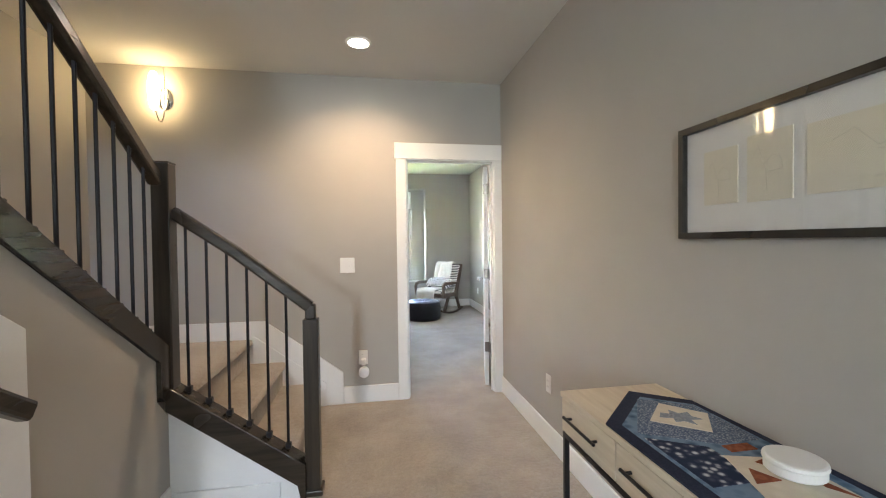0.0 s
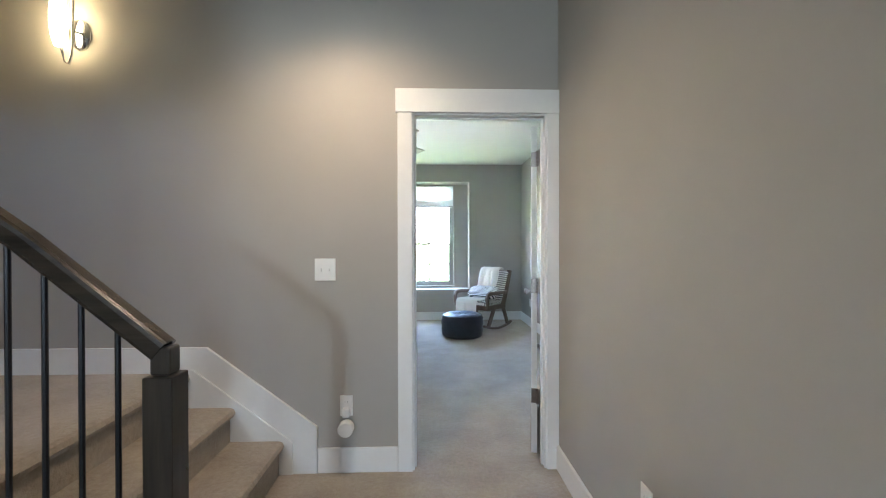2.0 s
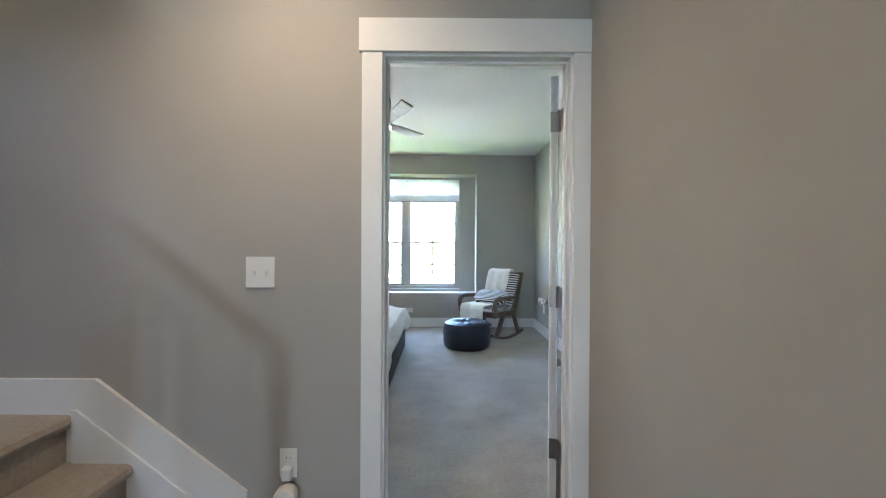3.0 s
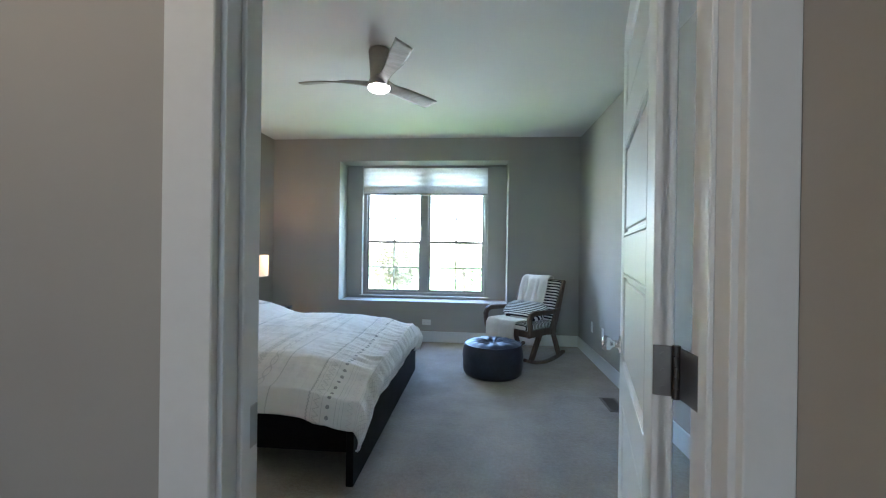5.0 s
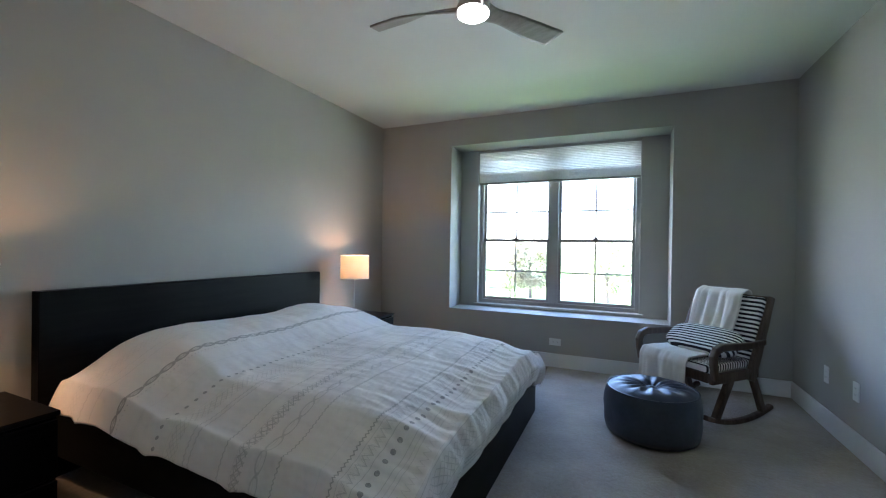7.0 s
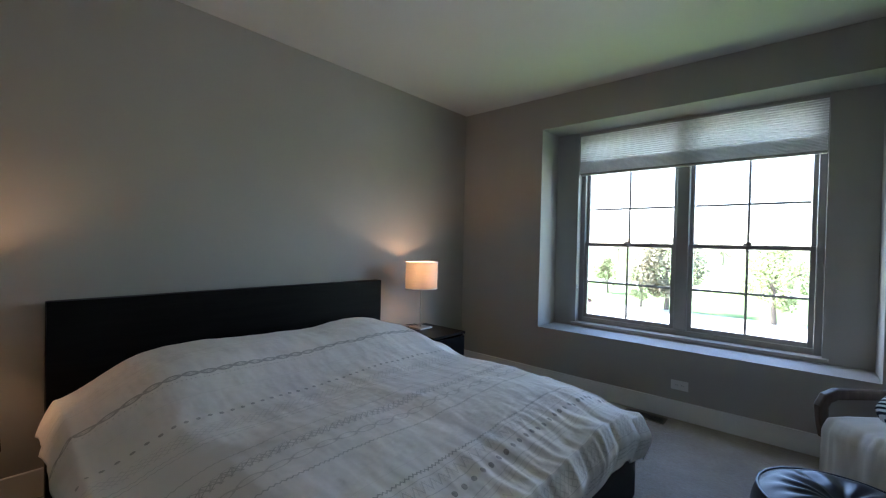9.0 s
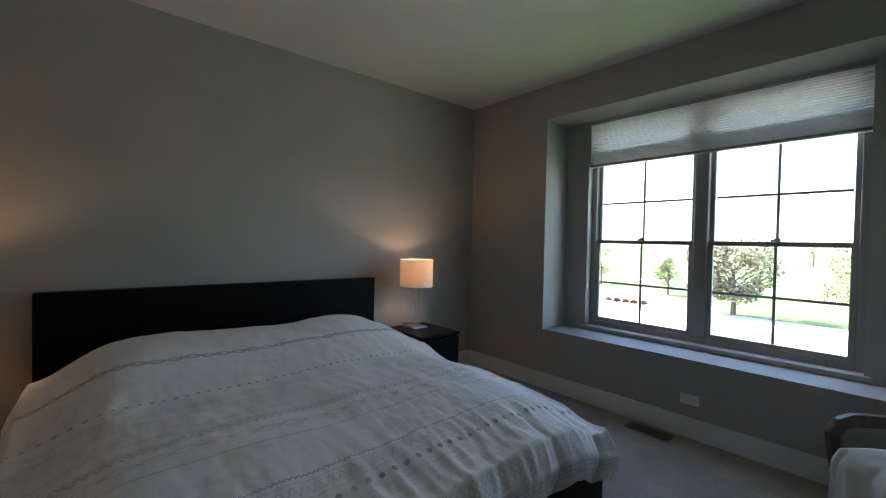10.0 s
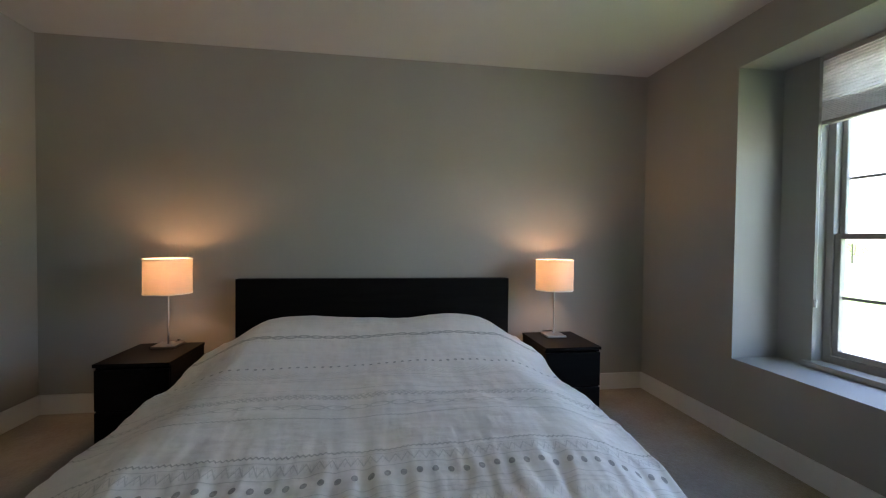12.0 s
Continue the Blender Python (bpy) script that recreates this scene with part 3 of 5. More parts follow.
sweep(bm, [(0, 0.045, -0.03), (0, 0.0, 0.0), (0, -0.6, 0.42)], 0.045, 0.055)
part("rail", bm, STAIN_Y, stub)
part("bracket", rod(bmesh.new(), (0, -0.15, 0.09), (-0.068, -0.15, 0.05), 0.008), IRON, stub)

# ---- the open bedroom door ----
DOOR_TURN = -14.5
leaf = thing("door_1", (1.115, 3.857, 0.012), DOOR_TURN, "open white five-panel door with chrome knobs", "door")
W, T = 0.764, 0.035
PANELS = ((0.155, 0.325), (0.445, 0.740), (0.868, 1.173), (1.293, 1.598), (1.715, 1.915))
core = bmesh.new()
box(core, 0.010, 0.0, 0.0, T - 0.010, W, 2.02)
rows, z = [], 0.0
for lo, hi in PANELS:
    rows.append((z, lo))
    z = hi
rows.append((z, 2.02))
for lo, hi in rows:
    box(core, 0.0, 0.105, lo, T, W - 0.105, hi, 0.002)
box(core, 0.0, 0.0, 0.0, T, 0.105, 2.02, 0.002)
box(core, 0.0, W - 0.105, 0.0, T, W, 2.02, 0.002)
part("leaf", core, TRIM, leaf)
for lo, hi in PANELS:
    for side in (0, 1):
        bm = bmesh.new()
        x0, x1 = (0.004, 0.012) if side == 0 else (T - 0.012, T - 0.004)
        box(bm, x0, 0.130, lo + 0.025, x1, W - 0.130, hi - 0.025, 0.003)
        # sloping moulding round the panel
        for a, b in (((0.112, lo + 0.007), (W - 0.112, lo + 0.007)), ((0.112, hi - 0.007), (W - 0.112, hi - 0.007)), ((0.112, lo + 0.007), (0.112, hi - 0.007)), ((W - 0.112, lo + 0.007), (W - 0.112, hi - 0.007))):
            xm = 0.006 if side == 0 else T - 0.006
            rod(bm, (xm, *a), (xm, *b), 0.007, seg=6)
        part("panel", bm, TRIM, leaf)
for side, sign in ((0.0, -1), (T, 1)):
    bm = bmesh.new()
    profile = [(0.0, 0.0), (0.030, 0.0), (0.030, 0.006), (0.012, 0.010), (0.011, 0.028), (0.022, 0.036), (0.027, 0.048), (0.022, 0.060), (0.0, 0.064)]
    lathe(bm, profile, 20)
    bmesh.ops.rotate(bm, cent=(0, 0, 0), matrix=Matrix.Rotation(radians(90 * sign), 3, "Y"), verts=bm.verts)
    bmesh.ops.translate(bm, vec=(side, W - 0.06, 0.925), verts=bm.verts)
    part("door_knob", bm, CHROME, leaf, "polished chrome knob", smooth=True)
for z in (0.355, 1.034, 1.815):
    bm = boxes((0.001, -0.003, z - 0.045, T - 0.002, 0.0005, z + 0.045), bevel=0.001)
    for lo in (-0.046, -0.027, -0.008, 0.011, 0.030):
        rod(bm, (T + 0.002, -0.010, z + lo), (T + 0.002, -0.010, z + lo + 0.018), 0.0068)
    for hole in (-0.03, 0.0, 0.03):
        rod(bm, (0.017, -0.0045, z + hole), (0.017, -0.0028, z + hole), 0.004, seg=8)
    part("hinge", bm, HINGE, leaf, "dark nickel butt hinge")

# ---- window, cellular shade, sills ----
window = thing("window_1", ((px0 + px1) / 2, 8.99, pz0), 0, "double-hung twin window in a taupe vinyl frame", "window")
window["kind"] = "structure"
HW, HH = (px1 - px0) / 2, pz1 - pz0
SILL_TOP = 0.045


def ring(x0, z0, x1, z1, y0, y1, w, bevel=0.003):
    return boxes((x0, y0, z0, x0 + w, y1, z1), (x1 - w, y0, z0, x1, y1, z1), (x0 + w, y0, z0, x1 - w, y1, z0 + w), (x0 + w, y0, z1 - w, x1 - w, y1, z1), bevel=bevel)


part("window_frame", ring(-HW, 0.0, HW, HH, -0.045, 0.05, 0.045), VINYL, window)
part("mullion", one_box(-0.048, -0.05, 0.046, 0.048, 0.045, HH - 0.046, bevel=0.004), VINYL, window)
MEET = 1.336 - pz0
for sx0, sx1 in ((-HW + 0.046, -0.049), (0.049, HW - 0.046)):
    mid = (sx0 + sx1) / 2
    low_sash = part("lower_sash", ring(sx0, 0.047, sx1, MEET + 0.018, -0.036, -0.006, 0.034), VINYL, window)
    top_sash = part("upper_sash", ring(sx0, MEET - 0.016, sx1, HH - 0.047, -0.004, 0.026, 0.030), VINYL, window)
    part("sash_lock", boxes((mid - 0.028, -0.040, MEET + 0.0185, mid + 0.028, -0.012, MEET + 0.034), (mid - 0.008, -0.046, MEET + 0.034, mid + 0.030, -0.020, MEET + 0.042), bevel=0.003), VINYL, low_sash)
    for sash, lo, hi, yy in ((low_sash, 0.082, MEET - 0.016, -0.021), (top_sash, MEET + 0.014, HH - 0.078, 0.011)):
        pane = part("pane", one_box(sx0 + 0.031, yy - 0.002, lo - 0.003, sx1 - 0.031, yy + 0.002, hi + 0.003, bevel=0), GLASS, sash)
        pane.visible_shadow = False
        zz = 0.968 - pz0 if sash is low_sash else 1.682 - pz0
        part("muntin", one_box(mid - 0.009, yy + 0.003, lo, mid + 0.009, yy + 0.010, hi, bevel=0), VINYL, sash)
        part("muntin", one_box(sx0 + 0.034, yy + 0.0035, zz - 0.009, sx1 - 0.034, yy + 0.0095, zz + 0.009, bevel=0), VINYL, sash)
structure("window_stool", prism(bmesh.new(), [(8.835, 0.5385), (8.944, 0.5385), (8.944, 0.5705), (8.835, 0.5705)], "x", px0 - 0.035, px1 + 0.035, 0.005), WALL, "painted window stool")
structure("window_apron", boxes((px0 - 0.01, 8.852, 0.5335, px1 + 0.01, BACK - 0.0005, 0.538), bevel=0.001), TRIM)
structure("niche_sill", boxes((nx0 + 0.001, YW - 0.004, nz0 - 0.002, nx1 - 0.001, BACK - 0.0005, nz0 + 0.0005)), WALL)

blind = thing("cellular_shade", (0, 8.90, 0), 0, "white pleated cellular shade drawn up over the window's top", "window shade")
BZ0, BZ1 = 2.036, 2.398


def cells(z0, z1, count, front, back):
    """Pleats between two heights: a folded front and a folded back with a web across every cell."""
    bm = bmesh.new()
    xa, xb = px0 + 0.006, px1 - 0.006
    step = (z1 - z0) / (2 * count)
    for side, depth in ((-1, front), (1, back)):
        line = [(0.010 * side + (depth * side if n % 2 else 0.0), z0 + n * step) for n in range(2 * count + 1)]
        for (ya, za), (yb, zb) in zip(line, line[1:]):
            bm.faces.new([bm.verts.new(p) for p in ((xa, ya, za), (xb, ya, za), (xb, yb, zb), (xa, yb, zb))])
    bmesh.ops.remove_doubles(bm, verts=bm.verts, dist=1e-5)
    return bm


STACK = BZ0 + 0.105
part("pleats", cells(STACK, BZ1, 14, 0.008, 0.008), CELL_SHADE, blind)
part("folded_pleats", boxes(*[(px0 + 0.006, -0.020, BZ0 + n * 0.0105, px1 - 0.006, 0.020, BZ0 + n * 0.0105 + 0.0092) for n in range(10)], bevel=0.003), CELL_SHADE, blind, "pleats folded up at the shade's foot")
part("head_rail", one_box(px0 + 0.003, -0.020, BZ1 + 0.001, px1 - 0.003, 0.028, 2.4235, bevel=0.003), VINYL, blind)
part("bottom_rail", one_box(px0 + 0.005, -0.021, 2.012, px1 - 0.005, 0.026, 2.034, bevel=0.004), VINYL, blind)
part("cord", rod(bmesh.new(), (px0 + 0.012, -0.022, 2.02), (px0 + 0.012, -0.022, 0.95), 0.0015, seg=6), PLASTIC, blind)
part("cord_cleat", one_box(px0 + 0.006, -0.030, 0.90, px0 + 0.018, -0.016, 0.95, bevel=0.003), PLASTIC, blind)

# ---- bed ----
BX0, BX1, BY0, BY1 = XL + 0.03, 0.160, 5.172, 7.268
bed = thing("bed", (0, 0, 0), 0, "low king bed with a black-brown veneered frame and plain headboard", "bed")
part("headboard", one_box(BX0, BY0, 0.0, -1.945, BY1, 0.985, bevel=0.003), ESPRESSO, bed)
part("footboard", one_box(BX1 - 0.04, BY0, 0.0, BX1, BY1, 0.385, bevel=0.003), ESPRESSO, bed)
for y in (BY0 + 0.012, BY1 - 0.042):
    part("side_rail", one_box(-1.9445, y, 0.175, BX1 - 0.0405, y + 0.03, 0.385, bevel=0.002), ESPRESSO, bed)
part("slat_base", one_box(-1.9445, BY0 + 0.043, 0.215, BX1 - 0.0405, BY1 - 0.043, 0.255, bevel=0), ESPRESSO, bed)
mattress = thing("mattress", (0, 0, 0.256), 0, "white mattress in the bed frame", "mattress")
part("body", one_box(-1.93, BY0 + 0.05, 0, BX1 - 0.06, BY1 - 0.05, 0.165, bevel=0.03, segments=3), PILLOW, mattress)


def duvet_at(u, v):
    """A puffed duvet: u from headboard to foot, v across; hangs over both sides and the foot."""
    s = -1.74 + u * 2.175                                  # along the cloth
    w = -1.185 + v * 2.39                                  # across the cloth
    foot, half = 0.160, 1.02                               # where it bends over
    p = Vector((s * 2.6, w * 2.6, 0.3))
    out_x, out_y = max(0.0, s - foot), max(0.0, abs(w) - half)
    over = math.hypot(out_x, out_y)
    x, y, drop = min(s, foot), math.copysign(min(abs(w), half), w), 0.0
    if over > 0:
        swell = 0.075 * math.sin(min(over / 0.13, 1.57))
        x += swell * out_x / over
        y += math.copysign(swell * out_y / over, w)
        drop = max(0.0, over - 0.025) * (0.86 + 0.25 * min(1.0, 4 * min(out_x, out_y)))
    top = 0.590 - 0.042 * ease(-0.5, 0.15, s)
    # the pillows under it
    bump = ease(-0.90, -1.42, s) * 0.165 * (1 - 0.25 * ease(-1.66, -1.76, s))
    for c in (-0.52, 0.52):
        top += 0.82 * bump * math.exp(-((w - c) / 0.55) ** 2)
    crown = 0.030 * (1 - (min(abs(w), half) / half) ** 4)
    edge = -0.075 * ease(half - 0.30, half, abs(w)) - 0.045 * ease(foot - 0.26, foot, s)
    puff = 0.020 * noise.noise(p) + 0.007 * noise.noise(p * 2.2) + 0.0015 * noise.noise(p * 6.5)
    # soft lumps with sharp valleys along the foot, shallower ones along the sides
    bend = 1.5 * noise.noise(Vector((0.0, w * 1.7, 4.0))) + 0.5 * noise.noise(Vector((s * 2.0, w * 2.0, 1.0)))
    lump = abs(math.sin(w * 10.5 + bend)) ** 0.6 - 0.62
    lump *= 0.55 + 0.9 * abs(noise.noise(Vector((3.0, w * 2.6, 1.0))))
    small = noise.noise(Vector((s * 5.0, w * 17.0, 11.0))) + 0.6 * noise.noise(Vector((s * 9.0, w * 31.0, 3.0)))
    foot_tuck = ease(foot - 0.36, foot + 0.06, s) * (lump + 0.22 * small)
    side = abs(math.sin(s * 6.5 + 2.0 * noise.noise(Vector((s * 1.4, 0.0, 7.0))))) ** 0.7 - 0.62
    side += 0.30 * noise.noise(Vector((s * 16.0, w * 4.0, 6.0)))
    side_tuck = ease(half - 0.25, half + 0.10, abs(w)) * side
    fine = noise.noise(Vector((s * 7.0 + w * 5.0, w * 9.0 - s * 4.0, 9.0)))
    wrinkle = 0.0028 * (1 - 2 * abs(fine)) * ease(-0.1, 0.45, noise.noise(p * 0.7 + Vector((0, 0, 5)))) + 0.0018 * noise.noise(Vector((s * 6.0, w * 15.0, 9.0)))
    wrinkle += 0.0065 * ease(foot - 0.50, foot - 0.1, s) * small + 0.0035 * ease(half - 0.45, half, abs(w)) * noise.noise(Vector((s * 13.0, w * 5.0, 2.0)))
    z = top + crown + edge + puff + wrinkle + 0.030 * foot_tuck + 0.012 * side_tuck - drop
    if out_x:
        x += 0.040 * foot_tuck * ease(0.0, 0.06, out_x) - 0.30 * max(0.0, out_x - 0.13)
    if out_y:
        y += math.copysign(0.018 * side_tuck, w)
    return (x, (BY0 + BY1) / 2 + y, max(z, 0.20))


duvet = tagged(part("duvet", sheet(bmesh.new(), 220, 230, duvet_at), DUVET, smooth=True), "white cotton duvet with grey embroidered bands, rumpled over the bed", "duvet")
cloth_map = duvet.data.uv_layers.new(name="cloth").data
NU, NV = 220, 230
for face in duvet.data.polygons:
    for k, at in zip(face.loop_indices, face.vertices):
        cloth_map[k].uv = (-1.74 + (at // (NV + 1)) / NU * 2.175, 6.22 - 1.185 + (at % (NV + 1)) / NV * 2.39)
thicken(duvet, 0.007)
for n, y in enumerate((5.72, 6.75)):
    pillow = thing("pillow", (-1.735, y, 0.422), 0, "white bed pillow under the duvet", "pillow", "bed pillows")
    bm = bmesh.new()
    bmesh.ops.create_uvsphere(bm, u_segments=24, v_segments=12, radius=1.0)
    for v in bm.verts:
        q = [math.copysign(abs(c) ** 0.6, c) for c in v.co]
        v.co = (q[0] * 0.21, q[1] * 0.40, q[2] * 0.095 + 0.095)
    part("case", bm, PILLOW, pillow, smooth=True)


# ---- nightstands and lamps ----
def nightstand(x0, y0, label):
    stand = thing("nightstand", (x0, y0, 0), 0, label, "nightstand", "nightstands")
    d, w, h = 0.48, 0.405, 0.55
    part("body", boxes((0, 0, 0.0, d - 0.022, 0.018, h - 0.022), (0, w - 0.018, 0.0, d - 0.022, w, h - 0.022), (0, 0.0185, 0.03, 0.01, w - 0.0185, h - 0.022), (0.011, 0.0185, 0.03, d - 0.024, w - 0.0185, 0.045), bevel=0.001), ESPRESSO, stand)
    part("top", one_box(-0.002, -0.004, h - 0.0215, d + 0.003, w + 0.004, h, bevel=0.002), ESPRESSO, stand)
    for lo, hi in ((0.035, 0.262), (0.274, 0.512)):
        part("drawer_front", one_box(d - 0.0215, 0.002, lo, d - 0.002, w - 0.002, hi, bevel=0.002), ESPRESSO, stand)
    return stand


nightstand(-1.892, 7.375, "black-brown two-drawer nightstand by the window side of the bed")
nightstand(-1.825, 4.600, "black-brown two-drawer nightstand by the door side of the bed")


def table_lamp(x, y):
    lamp = thing("table_lamp", (x, y, 0.55), 0, "lit table lamp with a cream drum shade and slim steel stem", "lamp", "bedside lamps")
    part("base", one_box(-0.075, -0.075, 0.0, 0.075, 0.075, 0.014, bevel=0.003, segments=2), NICKEL, lamp)
    part("stem", rod(bmesh.new(), (0, 0, 0.014), (0, 0, 0.44), 0.0065), NICKEL, lamp)
    r = 0.143
    drum = part("shade", lathe(bmesh.new(), [(r - 0.001, 0.362), (r, 0.364), (r, 0.591), (r - 0.001, 0.593)], 48), LAMP_SHADE, lamp, "cream fabric drum shade", smooth=True)
    thicken(drum, 0.0012)
    part("trim_ring", lathe(bmesh.new(), [(r - 0.002, 0.358), (r + 0.0015, 0.358), (r + 0.0015, 0.367), (r - 0.002, 0.367), (r - 0.002, 0.358)], 48), PLASTIC, drum)
    part("trim_ring", lathe(bmesh.new(), [(r - 0.002, 0.587), (r + 0.0015, 0.587), (r + 0.0015, 0.596), (r - 0.002, 0.596), (r - 0.002, 0.587)], 48), PLASTIC, drum)
    bm = bmesh.new()
    for k in range(3):
        a = k * 2.094
        rod(bm, (0, 0, 0.40), (r * math.cos(a), r * math.sin(a), 0.364), 0.0018, seg=6)
    part("shade_carrier", bm, NICKEL, drum)
    bm = bmesh.new()
    sweep(bm, [(-0.05, 0.02, 0.012), (-0.10, 0.03, 0.018), (-0.13, 0.0, 0.012), (-0.17, -0.02, 0.006)], 0.005, 0.005)
    part("cord", bm, SLOT, lamp)


table_lamp(*LAMP_A)
table_lamp(*LAMP_B)

# ---- pouf ----
pouf = thing("pouf", (0.952, 7.24, 0), 20, "round navy leather pouf with a gathered top", "pouf")
bm = bmesh.new()
PR, PH = 0.295, 0.325
lathe(bm, [(0.0, 0.0), (PR - 0.035, 0.0), (PR - 0.008, 0.02), (PR + 0.003, 0.06), (PR + 0.006, 0.10), (PR + 0.003, 0.145), (PR + 0.007, 0.19), (PR + 0.003, 0.235), (PR - 0.004, 0.275), (PR - 0.016, PH - 0.02)], 64)
for v in bm.verts:
    a = math.atan2(v.co.y, v.co.x)
    k = (1 + 0.022 * noise.noise(Vector((math.cos(a) * 2.2, math.sin(a) * 2.2, v.co.z * 7))) * (v.co.z > 0.02))
    v.co.x, v.co.y = v.co.x * k, v.co.y * k
part("side", bm, LEATHER, pouf, smooth=True)
bm = bmesh.new()


def pouf_top(u, v):
    a, r = v * 2 * math.pi, (PR - 0.016) * u
    fold = math.sin(a * 13 + 2.0 * math.sin(a * 2))
    z = PH - 0.022 + 0.030 * math.sin(min(1.0, (1 - u) * 3.2) * 1.57) - 0.022 * math.exp(-((u - 0.12) / 0.16) ** 2) + 0.0065 * fold * math.exp(-((u - 0.50) / 0.30) ** 2) + 0.006 * noise.noise(Vector((math.cos(a) * u * 4, math.sin(a) * u * 4, 2.0))) * (1 - u)
    return (r * math.cos(a), r * math.sin(a), z)


sheet(bm, 24, 96, pouf_top)
bmesh.ops.remove_doubles(bm, verts=bm.verts, dist=1e-5)
part("top", bm, LEATHER, pouf, smooth=True)
bm = bmesh.new()
sweep(bm, [((PR - 0.015) * math.cos(k * math.pi / 24), (PR - 0.015) * math.sin(k * math.pi / 24), PH - 0.018) for k in range(49)], 0.009, 0.009)
part("piping", bm, LEATHER, pouf)
part("button", lathe(bmesh.new(), [(0.045, PH - 0.024), (0.04, PH - 0.013), (0.0, PH - 0.008)], 20), LEATHER, pouf, smooth=True)

# ---- rocking chair ----
chair = thing("rocking_chair", (1.318, 7.87, 0.0), -43.0, "brown wooden rocking chair with striped upholstery in the corner", "rocking chair")
# local: y is the back, -y the front, x across
for sx in (-1, 1):
    x = 0.285 * sx
    bm = bmesh.new()
    sweep(bm, [(x, -0.34 + k * 0.074, 0.018 + 0.48 * ((-0.34 + k * 0.074 - 0.06) ** 2)) for k in range(11)], 0.042, 0.034)
    part("rocker", bm, CHAIR_WOOD, chair)
    bm = bmesh.new()
    sweep(bm, [(x, -0.24, 0.055), (x, -0.17, 0.18), (x, -0.08, 0.335)], 0.040, 0.066, up=(0, 1, 0))
    part("front_leg", bm, CHAIR_WOOD, chair)
    bm = bmesh.new()
    sweep(bm, [(x, 0.30, 0.045), (x, 0.235, 0.19), (x, 0.165, 0.335)], 0.038, 0.058, up=(0, 1, 0))
    part("rear_leg", bm, CHAIR_WOOD, chair)
    bm = bmesh.new()
    sweep(bm, [(x, 0.14, 0.30), (x, 0.22, 0.48), (x, 0.31, 0.70), (x, 0.39, 0.90)], 0.036, 0.085, up=(0, 1, 0), taper=(1.1, 1.05, 0.9, 0.7))
    part("back_post", bm, CHAIR_WOOD, chair)
    bm = bmesh.new()
    xa = x + 0.022 * sx
    sweep(bm, [(xa, 0.27, 0.575), (xa, 0.10, 0.562), (xa, -0.10, 0.570), (xa, -0.22, 0.575), (xa, -0.275, 0.555), (xa, -0.30, 0.515), (xa, -0.295, 0.455), (xa, -0.285, 0.40), (xa, -0.275, 0.36)], 0.052, 0.036, up=(1, 0, 0), taper=(0.8, 0.95, 1.05, 1.1, 1.15, 1.1, 1.05, 1.0, 1.0))
    part("armrest", bm, CHAIR_WOOD, chair)
    part("side_rail", one_box(x - 0.017, -0.29, 0.315, x + 0.017, 0.22, 0.385, bevel=0.005), CHAIR_WOOD, chair)
part("front_rail", one_box(-0.27, -0.295, 0.32, 0.27, -0.262, 0.385, bevel=0.005), CHAIR_WOOD, chair)
part("top_rail", one_box(-0.268, 0.375, 0.855, 0.268, 0.402, 0.905, bevel=0.006), CHAIR_WOOD, chair)
bm = bmesh.new()
box(bm, -0.266, -0.30, 0.386, 0.266, 0.20, 0.445, 0.018, 3)
part("seat", bm, STRIPE_CUSHION, chair, "black and white striped seat")
bm = bmesh.new()
box(bm, -0.264, -0.03, 0.0, 0.264, 0.03, 0.50, 0.02, 3)
back = part("backrest", bm, STRIPE, chair, "black and white striped backrest")
back.matrix_basis = pose(0, 0.185, 0.425, -20, 0, 0)
cushion = thing("lumbar_cushion", (1.318, 7.87, 0.0), -43.0, "striped lumbar cushion lying on the chair", "cushion")
bm = bmesh.new()
bmesh.ops.create_uvsphere(bm, u_segments=32, v_segments=16, radius=1.0)
for v in bm.verts:
    q = [math.copysign(abs(c) ** 0.62, c) for c in v.co]
    v.co = (q[0] * 0.27, q[1] * 0.14, q[2] * 0.055)
pad = part("cover", bm, STRIPE_CUSHION, cushion, smooth=True)
pad.matrix_basis = pose(0.02, 0.005, 0.555, 34, 0, 4)


THROW_PATH = ((0.0, 0.455, 0.62), (0.29, 0.430, 0.92), (0.335, 0.385, 0.935), (0.375, 0.315, 0.905), (0.79, 0.165, 0.52), (0.86, 0.115, 0.468), (1.20, -0.20, 0.464), (1.29, -0.300, 0.462), (1.34, -0.335, 0.42), (1.66, -0.360, 0.115))


